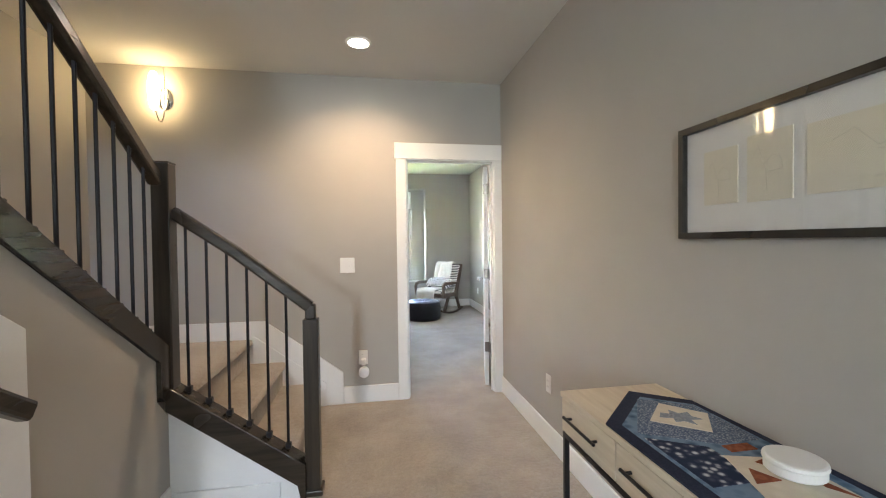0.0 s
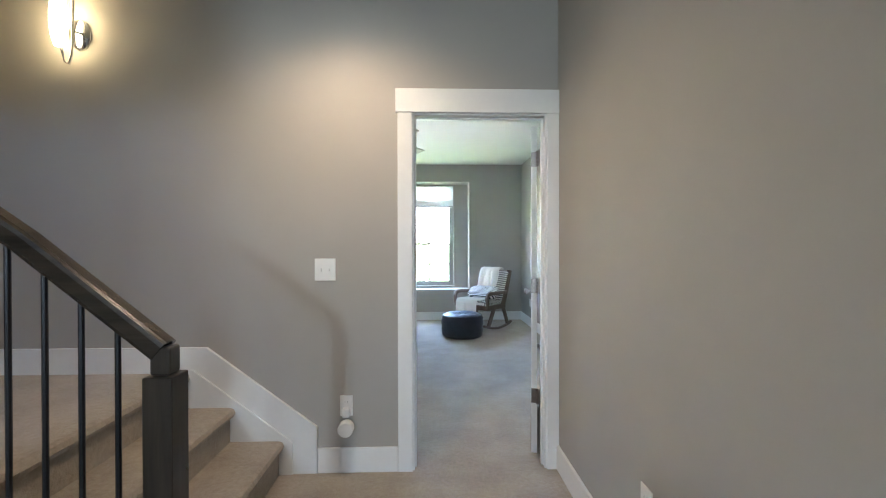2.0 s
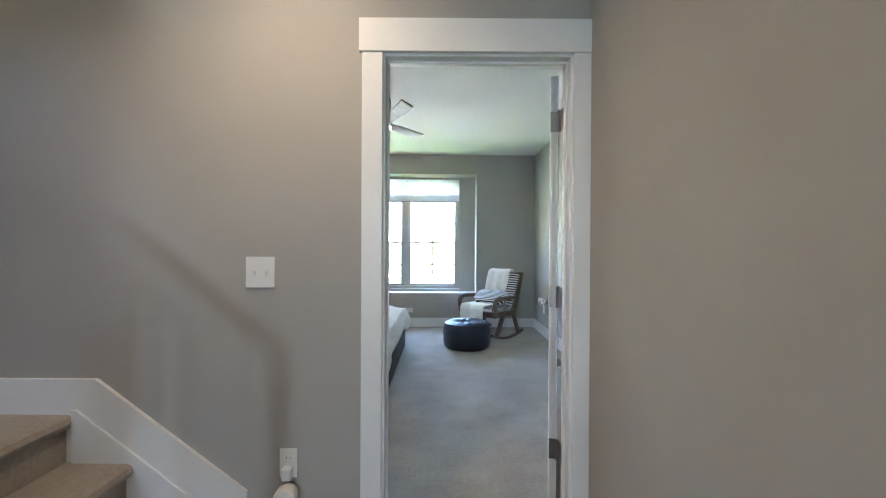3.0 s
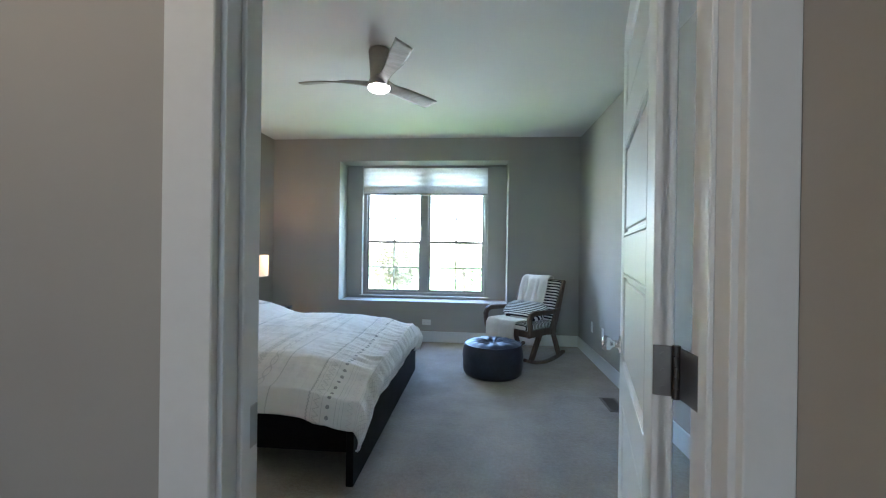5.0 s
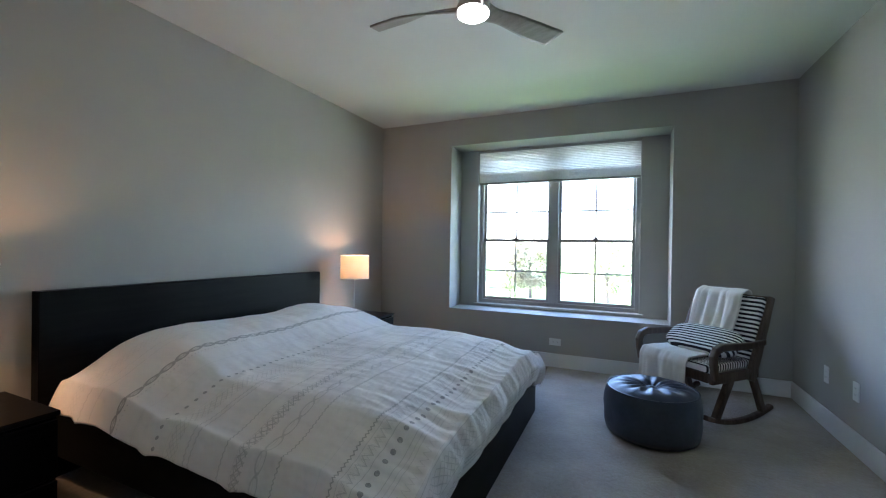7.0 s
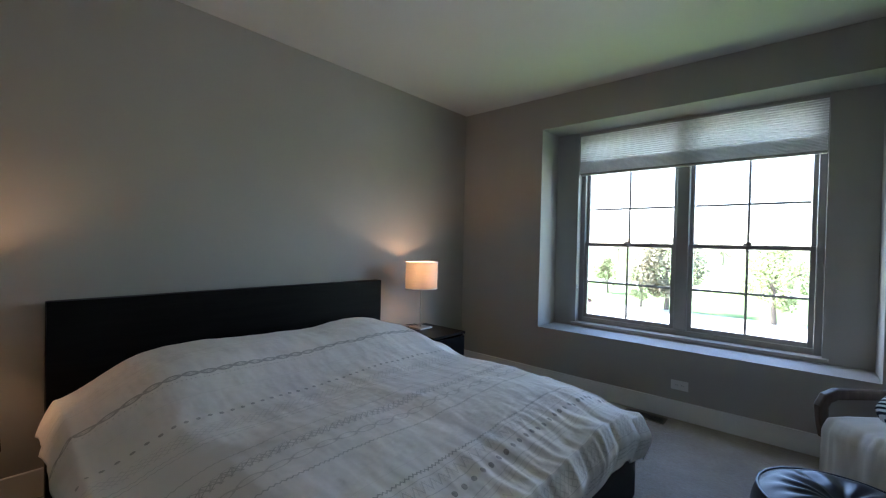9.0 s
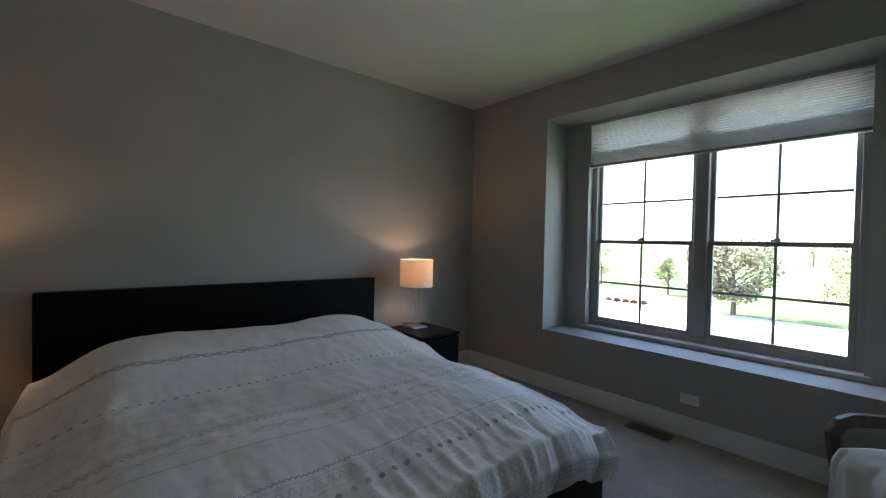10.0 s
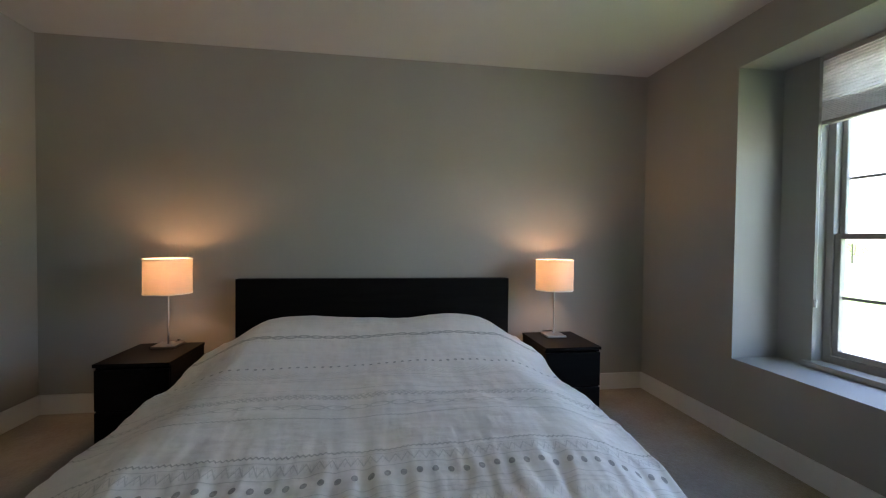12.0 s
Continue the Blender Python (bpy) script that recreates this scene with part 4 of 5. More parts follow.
def throw_at(u, v):
    """Over the top of the back, down it, over the seat and off the front edge."""
    s, across = u * 1.66, (v - 0.5)
    for (s0, y0, z0), (s1, y1, z1) in zip(THROW_PATH, THROW_PATH[1:]):
        if s <= s1 + 1e-6:
            k = (s - s0) / (s1 - s0)
            y, z = y0 + (y1 - y0) * k, z0 + (z1 - z0) * k
            break
    wide = 0.37 - 0.03 * ease(0.4, 0.8, s) + 0.05 * ease(0.9, 1.2, s)
    q = Vector((across * 5.0, s * 1.6, 2.0))
    fold = (0.010 * noise.noise(q) + 0.006 * noise.noise(q * 2.3)) + 0.008 * ease(1.2, 1.55, s) * math.sin(across * 19 + 2 * noise.noise(q))
    fold += 0.006 * noise.noise(Vector((across * 22.0, s * 5.0, 8.0))) + 0.011 * ease(0.33, 0.5, s) * ease(0.95, 0.7, s) * math.sin(across * 24 + 3 * noise.noise(q * 0.7))
    hang = 0.05 * ease(1.3, 1.6, s) * math.sin(across * 5 + 1.0)
    return (-0.055 - 0.005 * ease(0.9, 1.25, s) + across * wide + 0.012 * noise.noise(Vector((s * 3, 0, 5))), y - 0.012 - fold, z + 0.006 + fold * 0.5 + hang)


throw = thing("throw_blanket", (1.318, 7.87, 0.0), -43.0, "cream throw blanket draped over the rocking chair", "blanket")
thicken(part("cloth", sheet(bmesh.new(), 90, 40, throw_at), THROW, throw, smooth=True), 0.012, 0.0)

# ---- ceiling fan ----
fan = thing("ceiling_fan", (0.038, 6.09, TOP), 0, "three-bladed taupe ceiling fan with a lit lamp", "ceiling fan")
part("mount", lathe(bmesh.new(), [(0.0, 0.0), (0.078, 0.0), (0.082, -0.02), (0.074, -0.09), (0.068, -0.18), (0.072, -0.225), (0.084, -0.25), (0.088, -0.275), (0.0, -0.275)], 40), FAN_METAL, fan, smooth=True)
lens = part("lamp", lathe(bmesh.new(), [(0.080, -0.2755), (0.080, -0.290), (0.062, -0.302), (0.0, -0.306)], 40), FAN_GLOW, fan, "glowing white lamp lens", smooth=True)
FAN_TURN = 58.0
for k in range(3):
    a0 = radians(FAN_TURN + 120 * k)
    ca, sa = math.cos(a0), math.sin(a0)

    def blade(u, v, ca=ca, sa=sa):
        """A carved blade: narrow and steep where it leaves the hub, wide and flat with a square tip."""
        r = 0.045 + u * 0.575
        chord = 0.058 + 0.030 * math.exp(-(u / 0.10) ** 2) + 0.062 * ease(0.20, 0.72, u)
        c = (v - 0.5) * chord
        r -= 0.020 * ease(0.9, 1.0, u) * (v - 0.2)
        z = -0.247 + 0.020 * ease(0.0, 0.45, u) - c * (0.85 - 0.55 * ease(0.1, 0.7, u))
        x, y = r, c + 0.016 * math.sin(u * 3.1)
        return (x * ca - y * sa, x * sa + y * ca, z)

    thicken(part("blade", sheet(bmesh.new(), 24, 8, blade), FAN_WOOD, fan, smooth=True), 0.010, 0.0)

# ---- hall: lamps, switch, outlets ----
can = thing("recessed_light", (0.027, 3.1, TOP), 0, "lit round recessed ceiling light with a white trim", "ceiling light")
part("trim_ring", lathe(bmesh.new(), [(0.066, 0.0), (0.088, 0.0), (0.088, -0.004), (0.070, -0.009), (0.066, -0.004), (0.066, 0.0)], 40), PLASTIC, can)
part("lens", lathe(bmesh.new(), [(0.0, -0.0035), (0.0655, -0.0035), (0.0655, -0.001), (0.0, -0.001)], 40), CAN_GLOW, can)

sconce = thing("wall_sconce", (-1.44, YD, 2.475), 0, "chrome wall sconce with a tall lit glass shade", "wall lamp")
bm = lathe(bmesh.new(), [(0.0, 0.0), (0.062, 0.0), (0.060, 0.010), (0.05, 0.018), (0.0, 0.022)], 32)
bmesh.ops.rotate(bm, cent=(0, 0, 0), matrix=Matrix.Rotation(radians(90), 3, "X"), verts=bm.verts)
for v in bm.verts:
    v.co.z *= 1.45
    v.co.x = v.co.x * 0.98 - 0.02
part("back_plate", bm, CHROME, sconce, smooth=True)
bm = bmesh.new()
sweep(bm, [(0.0, -0.02, 0.0), (0.005, -0.075, -0.02)], 0.014, 0.014)
sweep(bm, [(0.012, -0.085, 0.225), (0.014, -0.09, 0.0), (0.008, -0.09, -0.15), (-0.008, -0.09, -0.20), (-0.028, -0.09, -0.19), (-0.045, -0.09, -0.13), (-0.052, -0.09, -0.09)], 0.010, 0.010, up=(0, 1, 0))
part("stem", bm, CHROME, sconce)
part("glass_shade", lathe(bmesh.new(), [(0.0, -0.11), (0.020, -0.105), (0.033, -0.05), (0.039, 0.02), (0.038, 0.09), (0.031, 0.14), (0.018, 0.172), (0.0, 0.176)], 28, (-0.058, -0.095, 0.0)), SCONCE_GLOW, sconce, "glowing frosted glass shade", smooth=True)


def outlet(place, turn, label, gangs="duplex", wide=0.072, high=0.118):
    """A cover plate on a wall; the local -y side faces the room."""
    plate = thing("outlet" if gangs == "duplex" else "light_switch", place, turn, label, "outlet" if gangs == "duplex" else "light switch")
    part("cover", one_box(-wide / 2, -0.006, -high / 2, wide / 2, 0.0, high / 2, bevel=0.002, segments=2), PLASTIC, plate)
    if gangs == "duplex":
        for k in (-1, 1):
            along = (0, k * 0.0205) if high > wide else (k * 0.0205, 0)
            face = part("socket", one_box(along[0] - 0.016, -0.0075, along[1] - 0.0145, along[0] + 0.016, -0.0061, along[1] + 0.0145, bevel=0.0005), PLASTIC, plate)
            part("slot", boxes((along[0] - 0.008, -0.0079, along[1] - 0.002, along[0] - 0.006, -0.0076, along[1] + 0.007), (along[0] + 0.006, -0.0079, along[1] - 0.002, along[0] + 0.008, -0.0076, along[1] + 0.006)), SLOT, face)
    else:
        for k in (-1, 1):
            bm = one_box(k * 0.023 - 0.005, -0.016, -0.012, k * 0.023 + 0.005, -0.0061, 0.006, bevel=0.002)
            part("toggle", bm, PLASTIC, plate)
    return plate


outlet((-0.108, YD, 1.16), 0, "white double toggle switch plate on the wall", "switch", 0.118, 0.126)
outlet((0.010, YD, 0.38), 0, "white wall outlet with a plug-in beneath", "duplex")
outlet((HALL_R, 2.72, 0.405), -90, "white wall outlet low on the hall wall", "duplex")
outlet((0.110, YW, 0.262), 0, "white wall outlet set sideways under the window", "duplex", 0.118, 0.072)
outlet((XR, 7.48, 0.385), -90, "white wall outlet low on the bedroom wall", "duplex")
outlet((XR, 7.89, 0.380), -90, "white wall plate low on the bedroom wall", "duplex")

plug = thing("plug_in_device", (0.012, YD - 0.008, 0.352), 0, "white round plug-in air freshener in the outlet", "plug-in device")
part("plug", one_box(-0.020, -0.035, -0.030, 0.020, 0.0, 0.022, bevel=0.008, segments=2), PLASTIC, plug)
bm = lathe(bmesh.new(), [(0.0, 0.0), (0.040, 0.0), (0.043, 0.01), (0.043, 0.05), (0.038, 0.058), (0.0, 0.06)], 32)
bmesh.ops.rotate(bm, cent=(0, 0, 0), matrix=Matrix.Rotation(radians(90), 3, "X"), verts=bm.verts)
bmesh.ops.translate(bm, vec=(0.004, -0.012, -0.083), verts=bm.verts)
part("puck", bm, PLASTIC, plug, smooth=False)


def register(x, y, turn):
    vent = thing("floor_register", (x, y, 0.0005), turn, "brown slotted metal floor register in the carpet", "floor vent", "floor registers")
    part("rim", boxes((-0.15, -0.065, 0, 0.15, -0.048, 0.006), (-0.15, 0.048, 0, 0.15, 0.065, 0.006), (-0.15, -0.048, 0, -0.133, 0.048, 0.006), (0.133, -0.048, 0, 0.15, 0.048, 0.006), bevel=0.001), VENT, vent)
    part("well", one_box(-0.132, -0.0475, 0.0, 0.132, 0.0475, 0.001, bevel=0), SLOT, vent)
    for n in range(17):
        part("slat", one_box(-0.127 + n * 0.0155, -0.0475, 0.0012, -0.1235 + n * 0.0155, 0.0475, 0.005, bevel=0), VENT, vent)


register(1.90, 6.52, 90)
register(-0.10, 8.40, 0)

# ---- hall: framed drawings ----
art = thing("framed_drawings", (HALL_R, 0, 0), 0, "wide black frame with cream pencil drawings on white mat", "picture frame")
AY0, AY1, AZ0, AZ1 = 0.255, 1.525, 1.350, 1.741
part("frame_rail", boxes((-0.030, AY0, AZ0, -0.001, AY1, AZ0 + 0.022), bevel=0.001), BLACK_FRAME, art)
part("frame_rail", boxes((-0.030, AY0, AZ1 - 0.022, -0.001, AY1, AZ1), bevel=0.001), BLACK_FRAME, art)
part("frame_rail", boxes((-0.030, AY0, AZ0 + 0.0221, -0.001, AY0 + 0.022, AZ1 - 0.0221), bevel=0.001), BLACK_FRAME, art)
part("frame_rail", boxes((-0.030, AY1 - 0.022, AZ0 + 0.0221, -0.001, AY1, AZ1 - 0.0221), bevel=0.001), BLACK_FRAME, art)
part("mat", one_box(-0.010, AY0 + 0.0225, AZ0 + 0.0225, -0.002, AY1 - 0.0225, AZ1 - 0.0225, bevel=0), MAT_BOARD, art)
SHEETS = ((1.294, 1.423, 1.462, 1.640), (1.125, 1.261, 1.458, 1.655), (0.705, 1.088, 1.462, 1.645), (0.505, 0.645, 1.460, 1.645), (0.325, 0.455, 1.460, 1.645))
random.seed(4)
for y0, y1, z0, z1 in SHEETS:
    page = part("drawing", one_box(-0.014, y0, z0, -0.0105, y1, z1, bevel=0), PAPER, art)
    bm = bmesh.new()
    cy, cz, w, h = (y0 + y1) / 2, (z0 + z1) / 2, (y1 - y0), (z1 - z0)
    pts = [(-0.0145, cy + w * 0.34, cz + h * 0.20), (-0.0145, cy + w * 0.22, cz + h * 0.30), (-0.0145, cy + w * 0.10, cz + h * 0.02), (-0.0145, cy - w * 0.08, cz + h * 0.16), (-0.0145, cy - w * 0.26, cz + h * 0.10), (-0.0145, cy - w * 0.32, cz - h * 0.10)]
    sweep(bm, pts, 0.0016, 0.0008, up=(1, 0, 0))
    sweep(bm, [(-0.0145, cy + w * 0.06, cz - h * 0.02), (-0.0145, cy + w * 0.04, cz - h * 0.34), (-0.0145, cy + w * 0.12, cz - h * 0.36)], 0.0018, 0.0008, up=(1, 0, 0))
    sweep(bm, [(-0.0145, cy - w * 0.30, cz - h * 0.06), (-0.0145, cy - w * 0.05, cz - h * 0.08), (-0.0145, cy + w * 0.10, cz - h * 0.02)], 0.0018, 0.0008, up=(1, 0, 0))
    part("pencil_line", bm, PENCIL, page)
pane = part("glass", one_box(-0.0235, AY0 + 0.021, AZ0 + 0.021, -0.0215, AY1 - 0.021, AZ1 - 0.021, bevel=0), GLASS, art, "clear picture glass")
pane.visible_shadow = False

# ---- hall: console table, runner, dish ----
desk = thing("console_table", (0.807, 0.249, 0), 0, "pale ash console table with drawers on a black metal frame", "console table")
DL, DD, DH = 1.40, 0.405, 0.775
part("top", one_box(-0.004, -0.004, DH - 0.020, DD, DL + 0.004, DH, bevel=0.002), ASH, desk)
part("case", boxes((0.020, 0.0, 0.625, DD - 0.002, 0.018, DH - 0.0205), (0.020, DL - 0.018, 0.625, DD - 0.002, DL, DH - 0.0205), (0.020, 0.0185, 0.625, DD - 0.002, DL - 0.0185, 0.640), (DD - 0.012, 0.0185, 0.6405, DD - 0.002, DL - 0.0185, DH - 0.0205), bevel=0.001), ASH, desk)
for k in range(4):
    y0 = 0.003 + k * (DL / 4)
    front = part("drawer_front", one_box(0.0, y0, 0.628, 0.0195, y0 + DL / 4 - 0.006, DH - 0.024, bevel=0.0015), ASH, desk)
    yc = y0 + DL / 8 + 0.01
    bm = bmesh.new()
    rod(bm, (-0.022, yc - 0.105, 0.70), (-0.022, yc + 0.105, 0.70), 0.0055, seg=10)
    for q in (-0.085, 0.085):
        rod(bm, (-0.022, yc + q, 0.70), (-0.0005, yc + q, 0.70), 0.005, seg=8)
    part("handle", bm, IRON, front, "black bar handle")
for y in (0.004, DL - 0.022):
    for x in (0.002, DD - 0.024):
        part("leg", one_box(x, y, 0.0, x + 0.018, y + 0.018, 0.6045, bevel=0.001), IRON, desk)
part("frame_bar", boxes((0.002, 0.004, 0.605, 0.020, DL - 0.004, 0.6245), (DD - 0.024, 0.004, 0.605, DD - 0.006, DL - 0.004, 0.6245), (0.0205, 0.004, 0.605, DD - 0.0245, 0.022, 0.6245), (0.0205, DL - 0.022, 0.605, DD - 0.0245, DL - 0.004, 0.6245)), IRON, desk)


def quilt_cloth(name, a, b, c, scale):
    m = Nodes(name, a, 0.95, spec=0.1)
    cells = m.add("ShaderNodeTexVoronoi", Scale=scale)
    m.tree.links.new(m.coords(), cells.inputs["Vector"])
    m.link(m.ramp(cells.outputs["Distance"], [(0.15, a), (0.4, b), (0.62, c)]), "Base Color")
    m.bump(m.noise(60.0, 3.0), 0.5, 0.004)
    return m.mat


NAVY = quilt_cloth("navy_quilt_border", (0.020, 0.024, 0.045), (0.028, 0.034, 0.06), (0.022, 0.027, 0.05), 90.0)
DENIM = quilt_cloth("denim_blue_patch", (0.05, 0.09, 0.15), (0.10, 0.16, 0.24), (0.16, 0.23, 0.32), 30.0)
FLORAL = quilt_cloth("navy_white_floral_patch", (0.55, 0.56, 0.58), (0.05, 0.06, 0.10), (0.02, 0.03, 0.06), 42.0)
CHECK = quilt_cloth("blue_white_print_patch", (0.36, 0.39, 0.43), (0.17, 0.21, 0.28), (0.09, 0.12, 0.19), 170.0)
CREAM = quilt_cloth("cream_patch", (0.66, 0.60, 0.50), (0.62, 0.56, 0.46), (0.60, 0.54, 0.45), 25.0)
RUST = quilt_cloth("rust_patch", (0.22, 0.07, 0.035), (0.28, 0.10, 0.05), (0.20, 0.06, 0.03), 40.0)
BIRD = quilt_cloth("blue_grey_applique", (0.16, 0.19, 0.24), (0.30, 0.32, 0.36), (0.22, 0.25, 0.30), 60.0)

runner = thing("table_runner", (1.015, -0.03, DH + 0.0005), 0, "quilted table runner in navy, denim and cream patches", "table runner")


def patch(name, outline, z0, z1, material, label=""):
    part(name, prism(bmesh.new(), outline, "z", z0, z1, 0.0012), material, runner, label)


patch("border", [(-0.205, 0.30), (-0.205, 1.385), (0.03, 1.615), (0.19, 1.49), (0.205, 0.30)], 0, 0.006, NAVY)
patch("denim_field", [(-0.165, 0.34), (-0.165, 1.36), (0.03, 1.55), (0.165, 1.45), (0.165, 0.34)], 0.0055, 0.0085, DENIM)
patch("print_square", [(-0.155, 1.30), (0.005, 1.53), (0.155, 1.44), (0.155, 1.20), (0.02, 1.20)], 0.0080, 0.0105, CHECK)
patch("cream_square", [(-0.069, 1.362), (0.050, 1.478), (0.145, 1.372), (0.058, 1.258)], 0.0100, 0.0125, CREAM)
patch("applique", [(-0.025, 1.375), (0.0, 1.405), (0.022, 1.388), (0.040, 1.420), (0.052, 1.385), (0.088, 1.392), (0.075, 1.360), (0.095, 1.335), (0.055, 1.340), (0.050, 1.305), (0.030, 1.335), (0.0, 1.335), (0.012, 1.360)], 0.0120, 0.0140, BIRD)
patch("floral_square", [(-0.155, 1.03), (-0.155, 1.27), (-0.02, 1.19), (-0.02, 1.03)], 0.0080, 0.0105, FLORAL)
patch("floral_square", [(0.07, 0.60), (0.07, 0.90), (0.155, 0.90), (0.155, 0.60)], 0.0080, 0.0105, FLORAL)
patch("rust_strip", [(0.02, 1.155), (0.02, 1.19), (0.10, 1.19), (0.10, 1.155)], 0.0082, 0.0110, RUST)
patch("star_field", [(-0.10, 0.90), (-0.02, 1.145), (0.13, 1.10), (0.13, 0.86)], 0.0084, 0.0112, CREAM)
for a, b, c in (((-0.05, 1.02), (-0.01, 1.08), (0.02, 1.02)), ((0.09, 0.98), (0.125, 0.93), (0.10, 1.04)), ((-0.01, 0.92), (0.05, 0.90), (0.03, 0.95)), ((0.03, 1.10), (0.07, 1.11), (0.05, 1.07))):
    patch("star_point", [a, b, c], 0.0108, 0.0130, RUST)
patch("floral_square", [(-0.155, 0.50), (-0.155, 0.80), (0.0, 0.80), (0.0, 0.50)], 0.0080, 0.0105, FLORAL)
dish = thing("round_box", (1.098, 1.015, DH + 0.0135), 0, "white round lidded box on the table runner", "box")
part("body", lathe(bmesh.new(), [(0.0, 0.0), (0.058, 0.0), (0.061, 0.003), (0.061, 0.022), (0.0, 0.022)], 40), PLASTIC, dish)
part("lid", lathe(bmesh.new(), [(0.0, 0.0225), (0.063, 0.0225), (0.0645, 0.026), (0.063, 0.033), (0.057, 0.0355), (0.0, 0.036)], 40), PLASTIC, dish)

# ---- outside ----
GROUND = -1.05
LAWN = plain("sunlit_lawn", (0.105, 0.160, 0.054), 0.95, vary=0.22, scale=0.12, grain=2.5, relief=0.6, spec=0.1)
PAVED = plain("pale_concrete_paving", (0.42, 0.41, 0.38), 0.9, vary=0.08, scale=0.4, grain=9.0)
MULCH = plain("pale_bark_mulch", (0.22, 0.17, 0.13), 0.95, vary=0.3, scale=6.0, grain=40.0, relief=0.8)
CONCRETE = plain("grey_foundation_concrete", (0.30, 0.295, 0.28), 0.9, vary=0.1, scale=1.5, grain=30.0)
BARK = plain("grey_brown_bark", (0.10, 0.08, 0.06), 0.95, vary=0.3, scale=8.0, grain=40.0, relief=0.8)


def leafage(name, dark, light):
    m = Nodes(name, light, 0.7, spec=0.2)
    geo = m.tree.nodes.new("ShaderNodeNewGeometry")
    m.link(m.ramp(geo.outputs["Random Per Island"], [(0.0, dark), (1.0, light)]), "Base Color")
    return m.mat


LEAF = leafage("green_leaves", (0.09, 0.12, 0.05), (0.22, 0.25, 0.12))
LEAF_PALE = leafage("yellow_green_leaves", (0.14, 0.17, 0.07), (0.33, 0.36, 0.17))
LEAF_MAROON = leafage("maroon_leaves", (0.05, 0.022, 0.022), (0.12, 0.05, 0.045))
LEAF_RUST = leafage("bronze_green_leaves", (0.12, 0.115, 0.065), (0.29, 0.25, 0.16))
bm = bmesh.new()
prism(bm, [(-1500, -900), (1500, -900), (1500, 2000), (-1500, 2000)], "z", GROUND - 0.3, GROUND)
structure("ground", bm, LAWN, "wide sunlit green lawn")
structure("foundation", boxes((-2.25, -4.45, GROUND - 0.1, 2.25, 9.05, -0.201)), CONCRETE, "concrete foundation under the house")
bm = bmesh.new()
prism(bm, [(-32, 14.0), (33, 12.2), (33, 20.4), (8, 21.5), (-1.8, 22.0), (-6.2, 22.2), (-32.4, 25.9)], "z", GROUND, GROUND + 0.05)
structure("planting_bed", prism(bmesh.new(), [(-9.6, 21.15), (-5.1, 21.15), (-4.9, 21.5), (-9.6, 22.0)], "z", GROUND + 0.0501, GROUND + 0.085, 0.01), MULCH, "bark-mulched planting bed along the drive")
structure("pavement", bm, PAVED, "pale concrete drive and parking court")
bm = bmesh.new()
prism(bm, [(-49, 36.3), (50, 28.6), (50, 30.2), (-49, 38.4)], "z", GROUND, GROUND + 0.04)
structure("path", bm, PAVED, "pale path across the lawn")


def tree(x, y, high, wide, seed, leaf_mat, label, leaves=2600):
    rng = random.Random(seed)
    plant = thing("tree", (x, y, GROUND), rng.uniform(0, 360), label, "tree", "trees on the lawn")
    bm = bmesh.new()
    sweep(bm, [(0, 0, -0.05), (0.03, 0.02, high * 0.22), (0.0, 0.05, high * 0.5), (0.05, 0, high * 0.86)], high * 0.055, high * 0.055, up=(0, 1, 0), taper=(1.25, 0.9, 0.6, 0.15), bevel=False)
    tips = []
    for n in range(11):
        a, z0 = rng.uniform(0, 6.28), high * rng.uniform(0.28, 0.6)
        reach = wide * rng.uniform(0.45, 0.95)
        tip = Vector((math.cos(a) * reach, math.sin(a) * reach, z0 + high * rng.uniform(0.12, 0.3)))
        sweep(bm, [(0, 0, z0), tip * 0.5 + Vector((0, 0, z0 * 0.5 + 0.1)), tip], high * 0.018, high * 0.018, up=(0.3, 0.2, 1), taper=(1, 0.7, 0.3), bevel=False)
        tips.append(tip)
    part("trunk", bm, BARK, plant)
    clumps = [(t, wide * rng.uniform(0.28, 0.45)) for t in tips]
    for n in range(26):
        k = rng.uniform(0.0, 1.0)
        a, r = rng.uniform(0, 6.28), wide * math.sin(math.pi * (0.12 + 0.86 * k)) * rng.uniform(0.3, 0.92)
        clumps.append((Vector((math.cos(a) * r, math.sin(a) * r, high * (0.26 + 0.70 * k))), wide * rng.uniform(0.20, 0.40)))
    verts, faces = [], []
    for n in range(leaves):
        c, r = rng.choice(clumps)
        d = Vector((rng.gauss(0, 1), rng.gauss(0, 1), rng.gauss(0, 0.8))).normalized() * r * rng.uniform(0.35, 1.0) ** 0.5
        p, size = c + d, high * rng.uniform(0.013, 0.026)
        u = Vector((rng.gauss(0, 1), rng.gauss(0, 1), rng.gauss(0, 1))).normalized()
        w = u.orthogonal().normalized()
        k = len(verts)
        verts += [p - u * size, p + w * size * 0.6, p + u * size, p - w * size * 0.6]
        faces.append((k, k + 1, k + 2, k + 3))
    data = bpy.data.meshes.new("crown")
    data.from_pydata([tuple(v) for v in verts], [], faces)
    data.materials.append(leaf_mat)
    crown = new("crown", data)
    crown.parent = plant
    crown["kind"] = "stuff"
    return plant


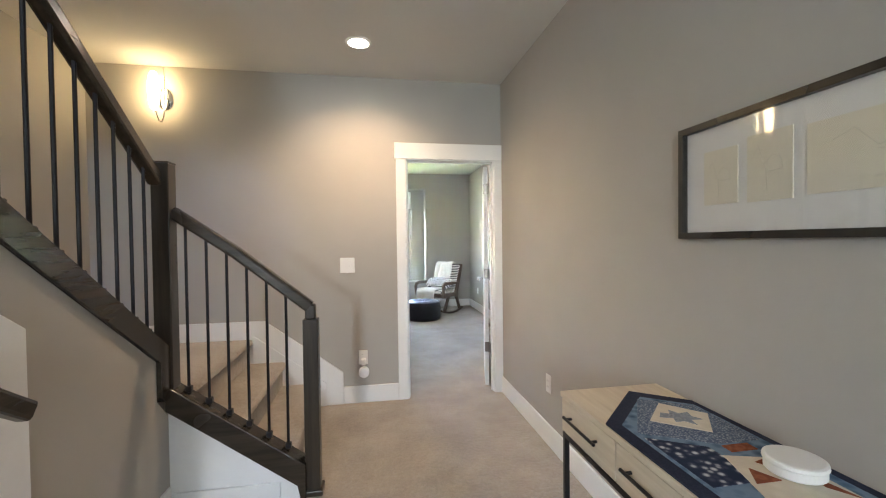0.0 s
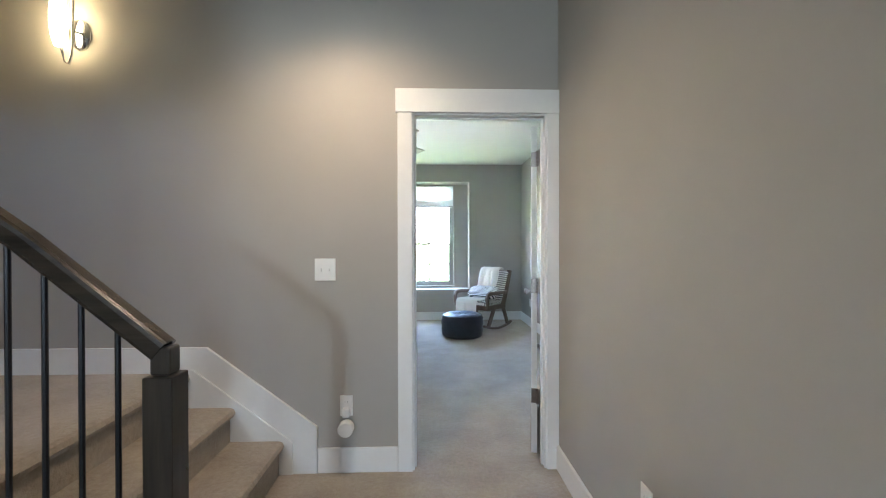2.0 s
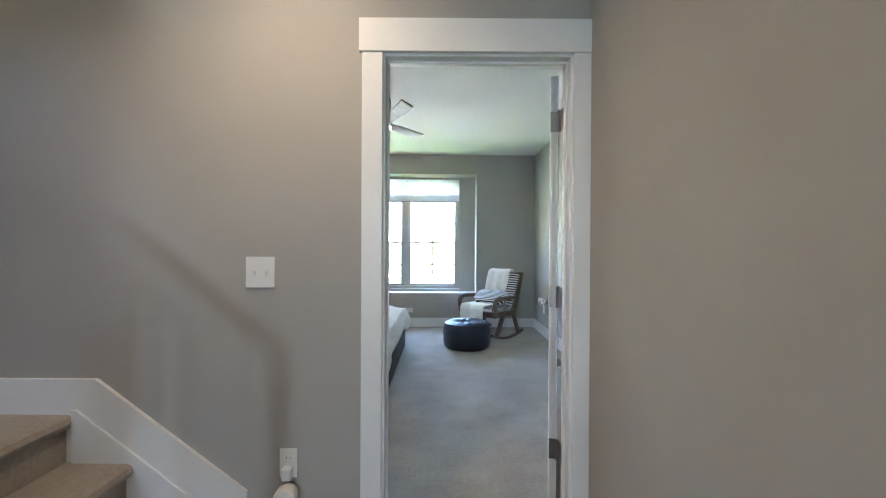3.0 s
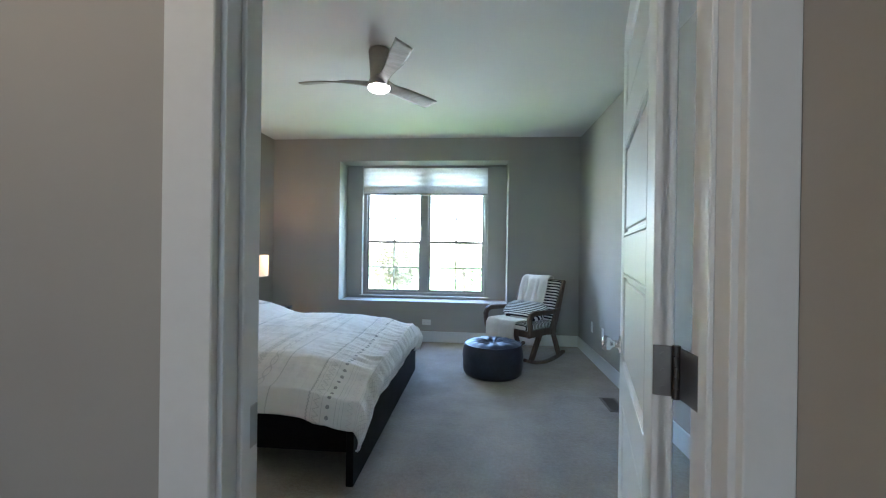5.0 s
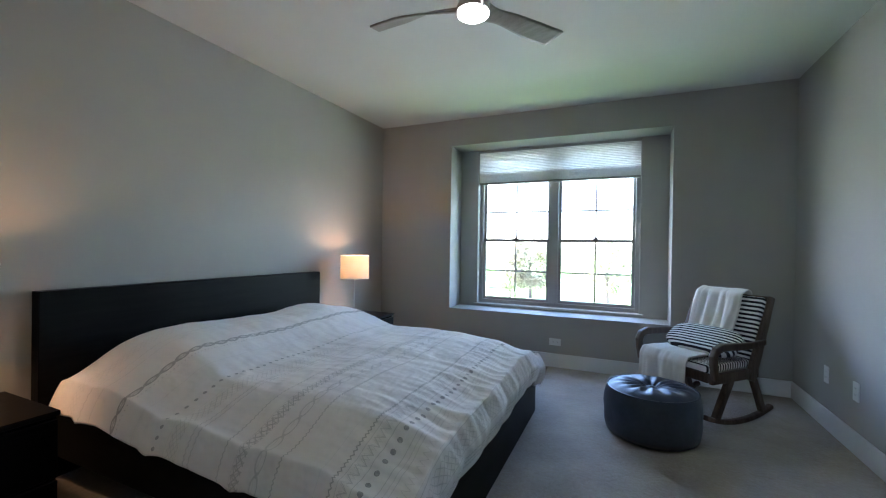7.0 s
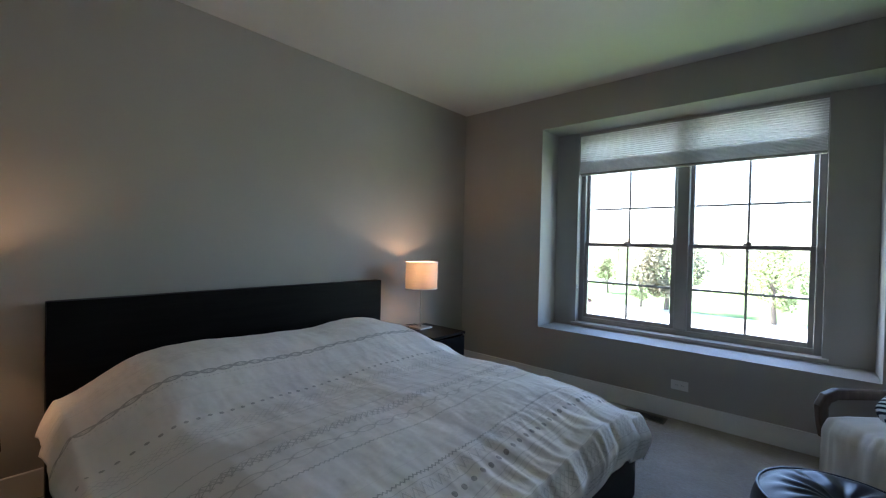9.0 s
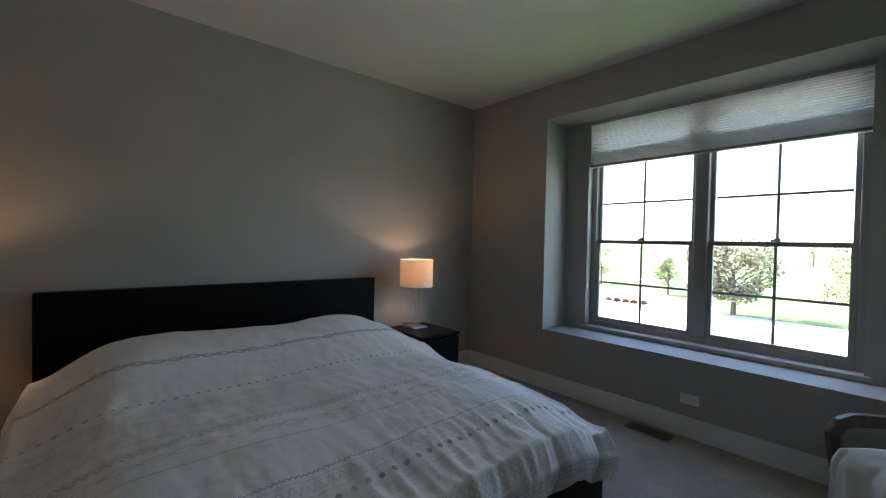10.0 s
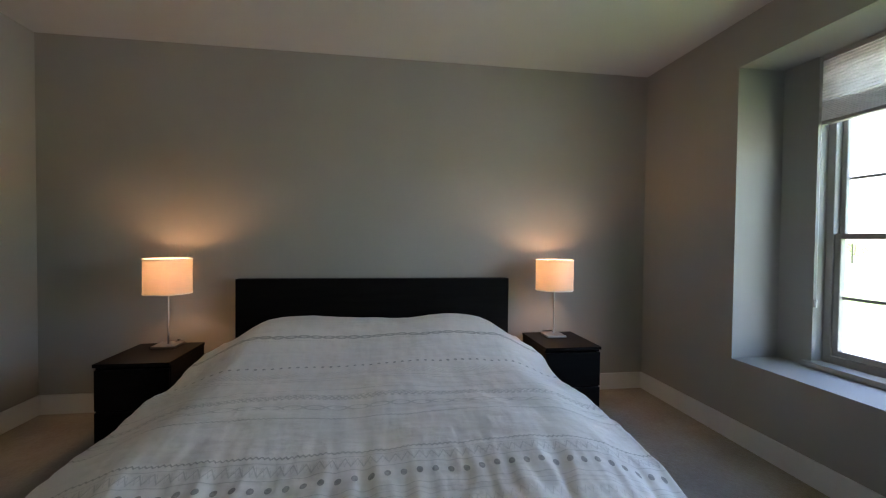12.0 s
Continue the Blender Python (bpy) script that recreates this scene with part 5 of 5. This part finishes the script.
tree(-3.05, 22.2, 2.85, 1.36, 1, LEAF_RUST, "broad bronze-green shade tree on the lawn", 7000)
tree(-3.95, 22.1, 1.7, 0.62, 2, LEAF, "small dark green tree beside a larger one")
tree(0.15, 21.5, 2.6, 1.0, 3, LEAF_PALE, "round yellow-green tree on the lawn", 4600)
tree(-11.2, 28.4, 1.75, 0.62, 4, LEAF_PALE, "young green tree on the far lawn")
tree(-6.8, 26.6, 1.75, 0.66, 5, LEAF_RUST, "young bronze tree on the far lawn")
tree(3.4, 30.8, 2.7, 1.1, 6, LEAF_PALE, "green tree on the far lawn")
for n, (x, y, h) in enumerate(((-32, 68, 2.7), (-22.6, 76, 3.3), (-16, 72.4, 2.7), (-8.3, 79, 3.8), (-2.3, 70.7, 2.7), (4.8, 74.6, 3.3), (13.5, 71.3, 3.3), (-40.6, 62.5, 3.3), (-51.6, 59.8, 3.8), (-28, 54.3, 2.5))):
    tree(x, y, h, h * 0.42, 20 + n, LEAF if n % 3 else LEAF_RUST, "distant tree at the lawn's edge", 700)


def shrub(x, y, size, seed):
    """A low mound of small leaves round a few stems."""
    rng = random.Random(seed)
    plant = thing("shrub", (x, y, GROUND + 0.085), rng.uniform(0, 360), "low dark maroon shrub in the bed along the drive", "shrub", "shrubs along the drive")
    stems = bmesh.new()
    for n in range(5):
        a = n * 1.26
        rod(stems, (0, 0, 0), (size * 0.5 * math.cos(a), size * 0.5 * math.sin(a), size * 0.7), 0.008, 0.004, seg=6)
    part("stems", stems, BARK, plant)
    verts, faces = [], []
    for n in range(420):
        d = Vector((rng.gauss(0, 1), rng.gauss(0, 1), abs(rng.gauss(0, 1)))).normalized() * size * rng.uniform(0.6, 1.0)
        p = Vector((d.x, d.y, d.z * 0.85 + 0.03))
        u = Vector((rng.gauss(0, 1), rng.gauss(0, 1), rng.gauss(0, 1))).normalized()
        w = u.orthogonal().normalized()
        k, r = len(verts), size * rng.uniform(0.10, 0.18)
        verts += [p - u * r, p + w * r * 0.6, p + u * r, p - w * r * 0.6]
        faces.append((k, k + 1, k + 2, k + 3))
    data = bpy.data.meshes.new("foliage")
    data.from_pydata([tuple(v) for v in verts], [], faces)
    data.materials.append(LEAF_MAROON)
    leaves = new("foliage", data)
    leaves.parent = plant
    leaves["kind"] = "stuff"


rng = random.Random(9)
for n in range(5):
    shrub(-7.14 + n * 0.345 + rng.uniform(-0.03, 0.03), 21.45 + rng.uniform(-0.05, 0.05), rng.uniform(0.13, 0.17), 60 + n)
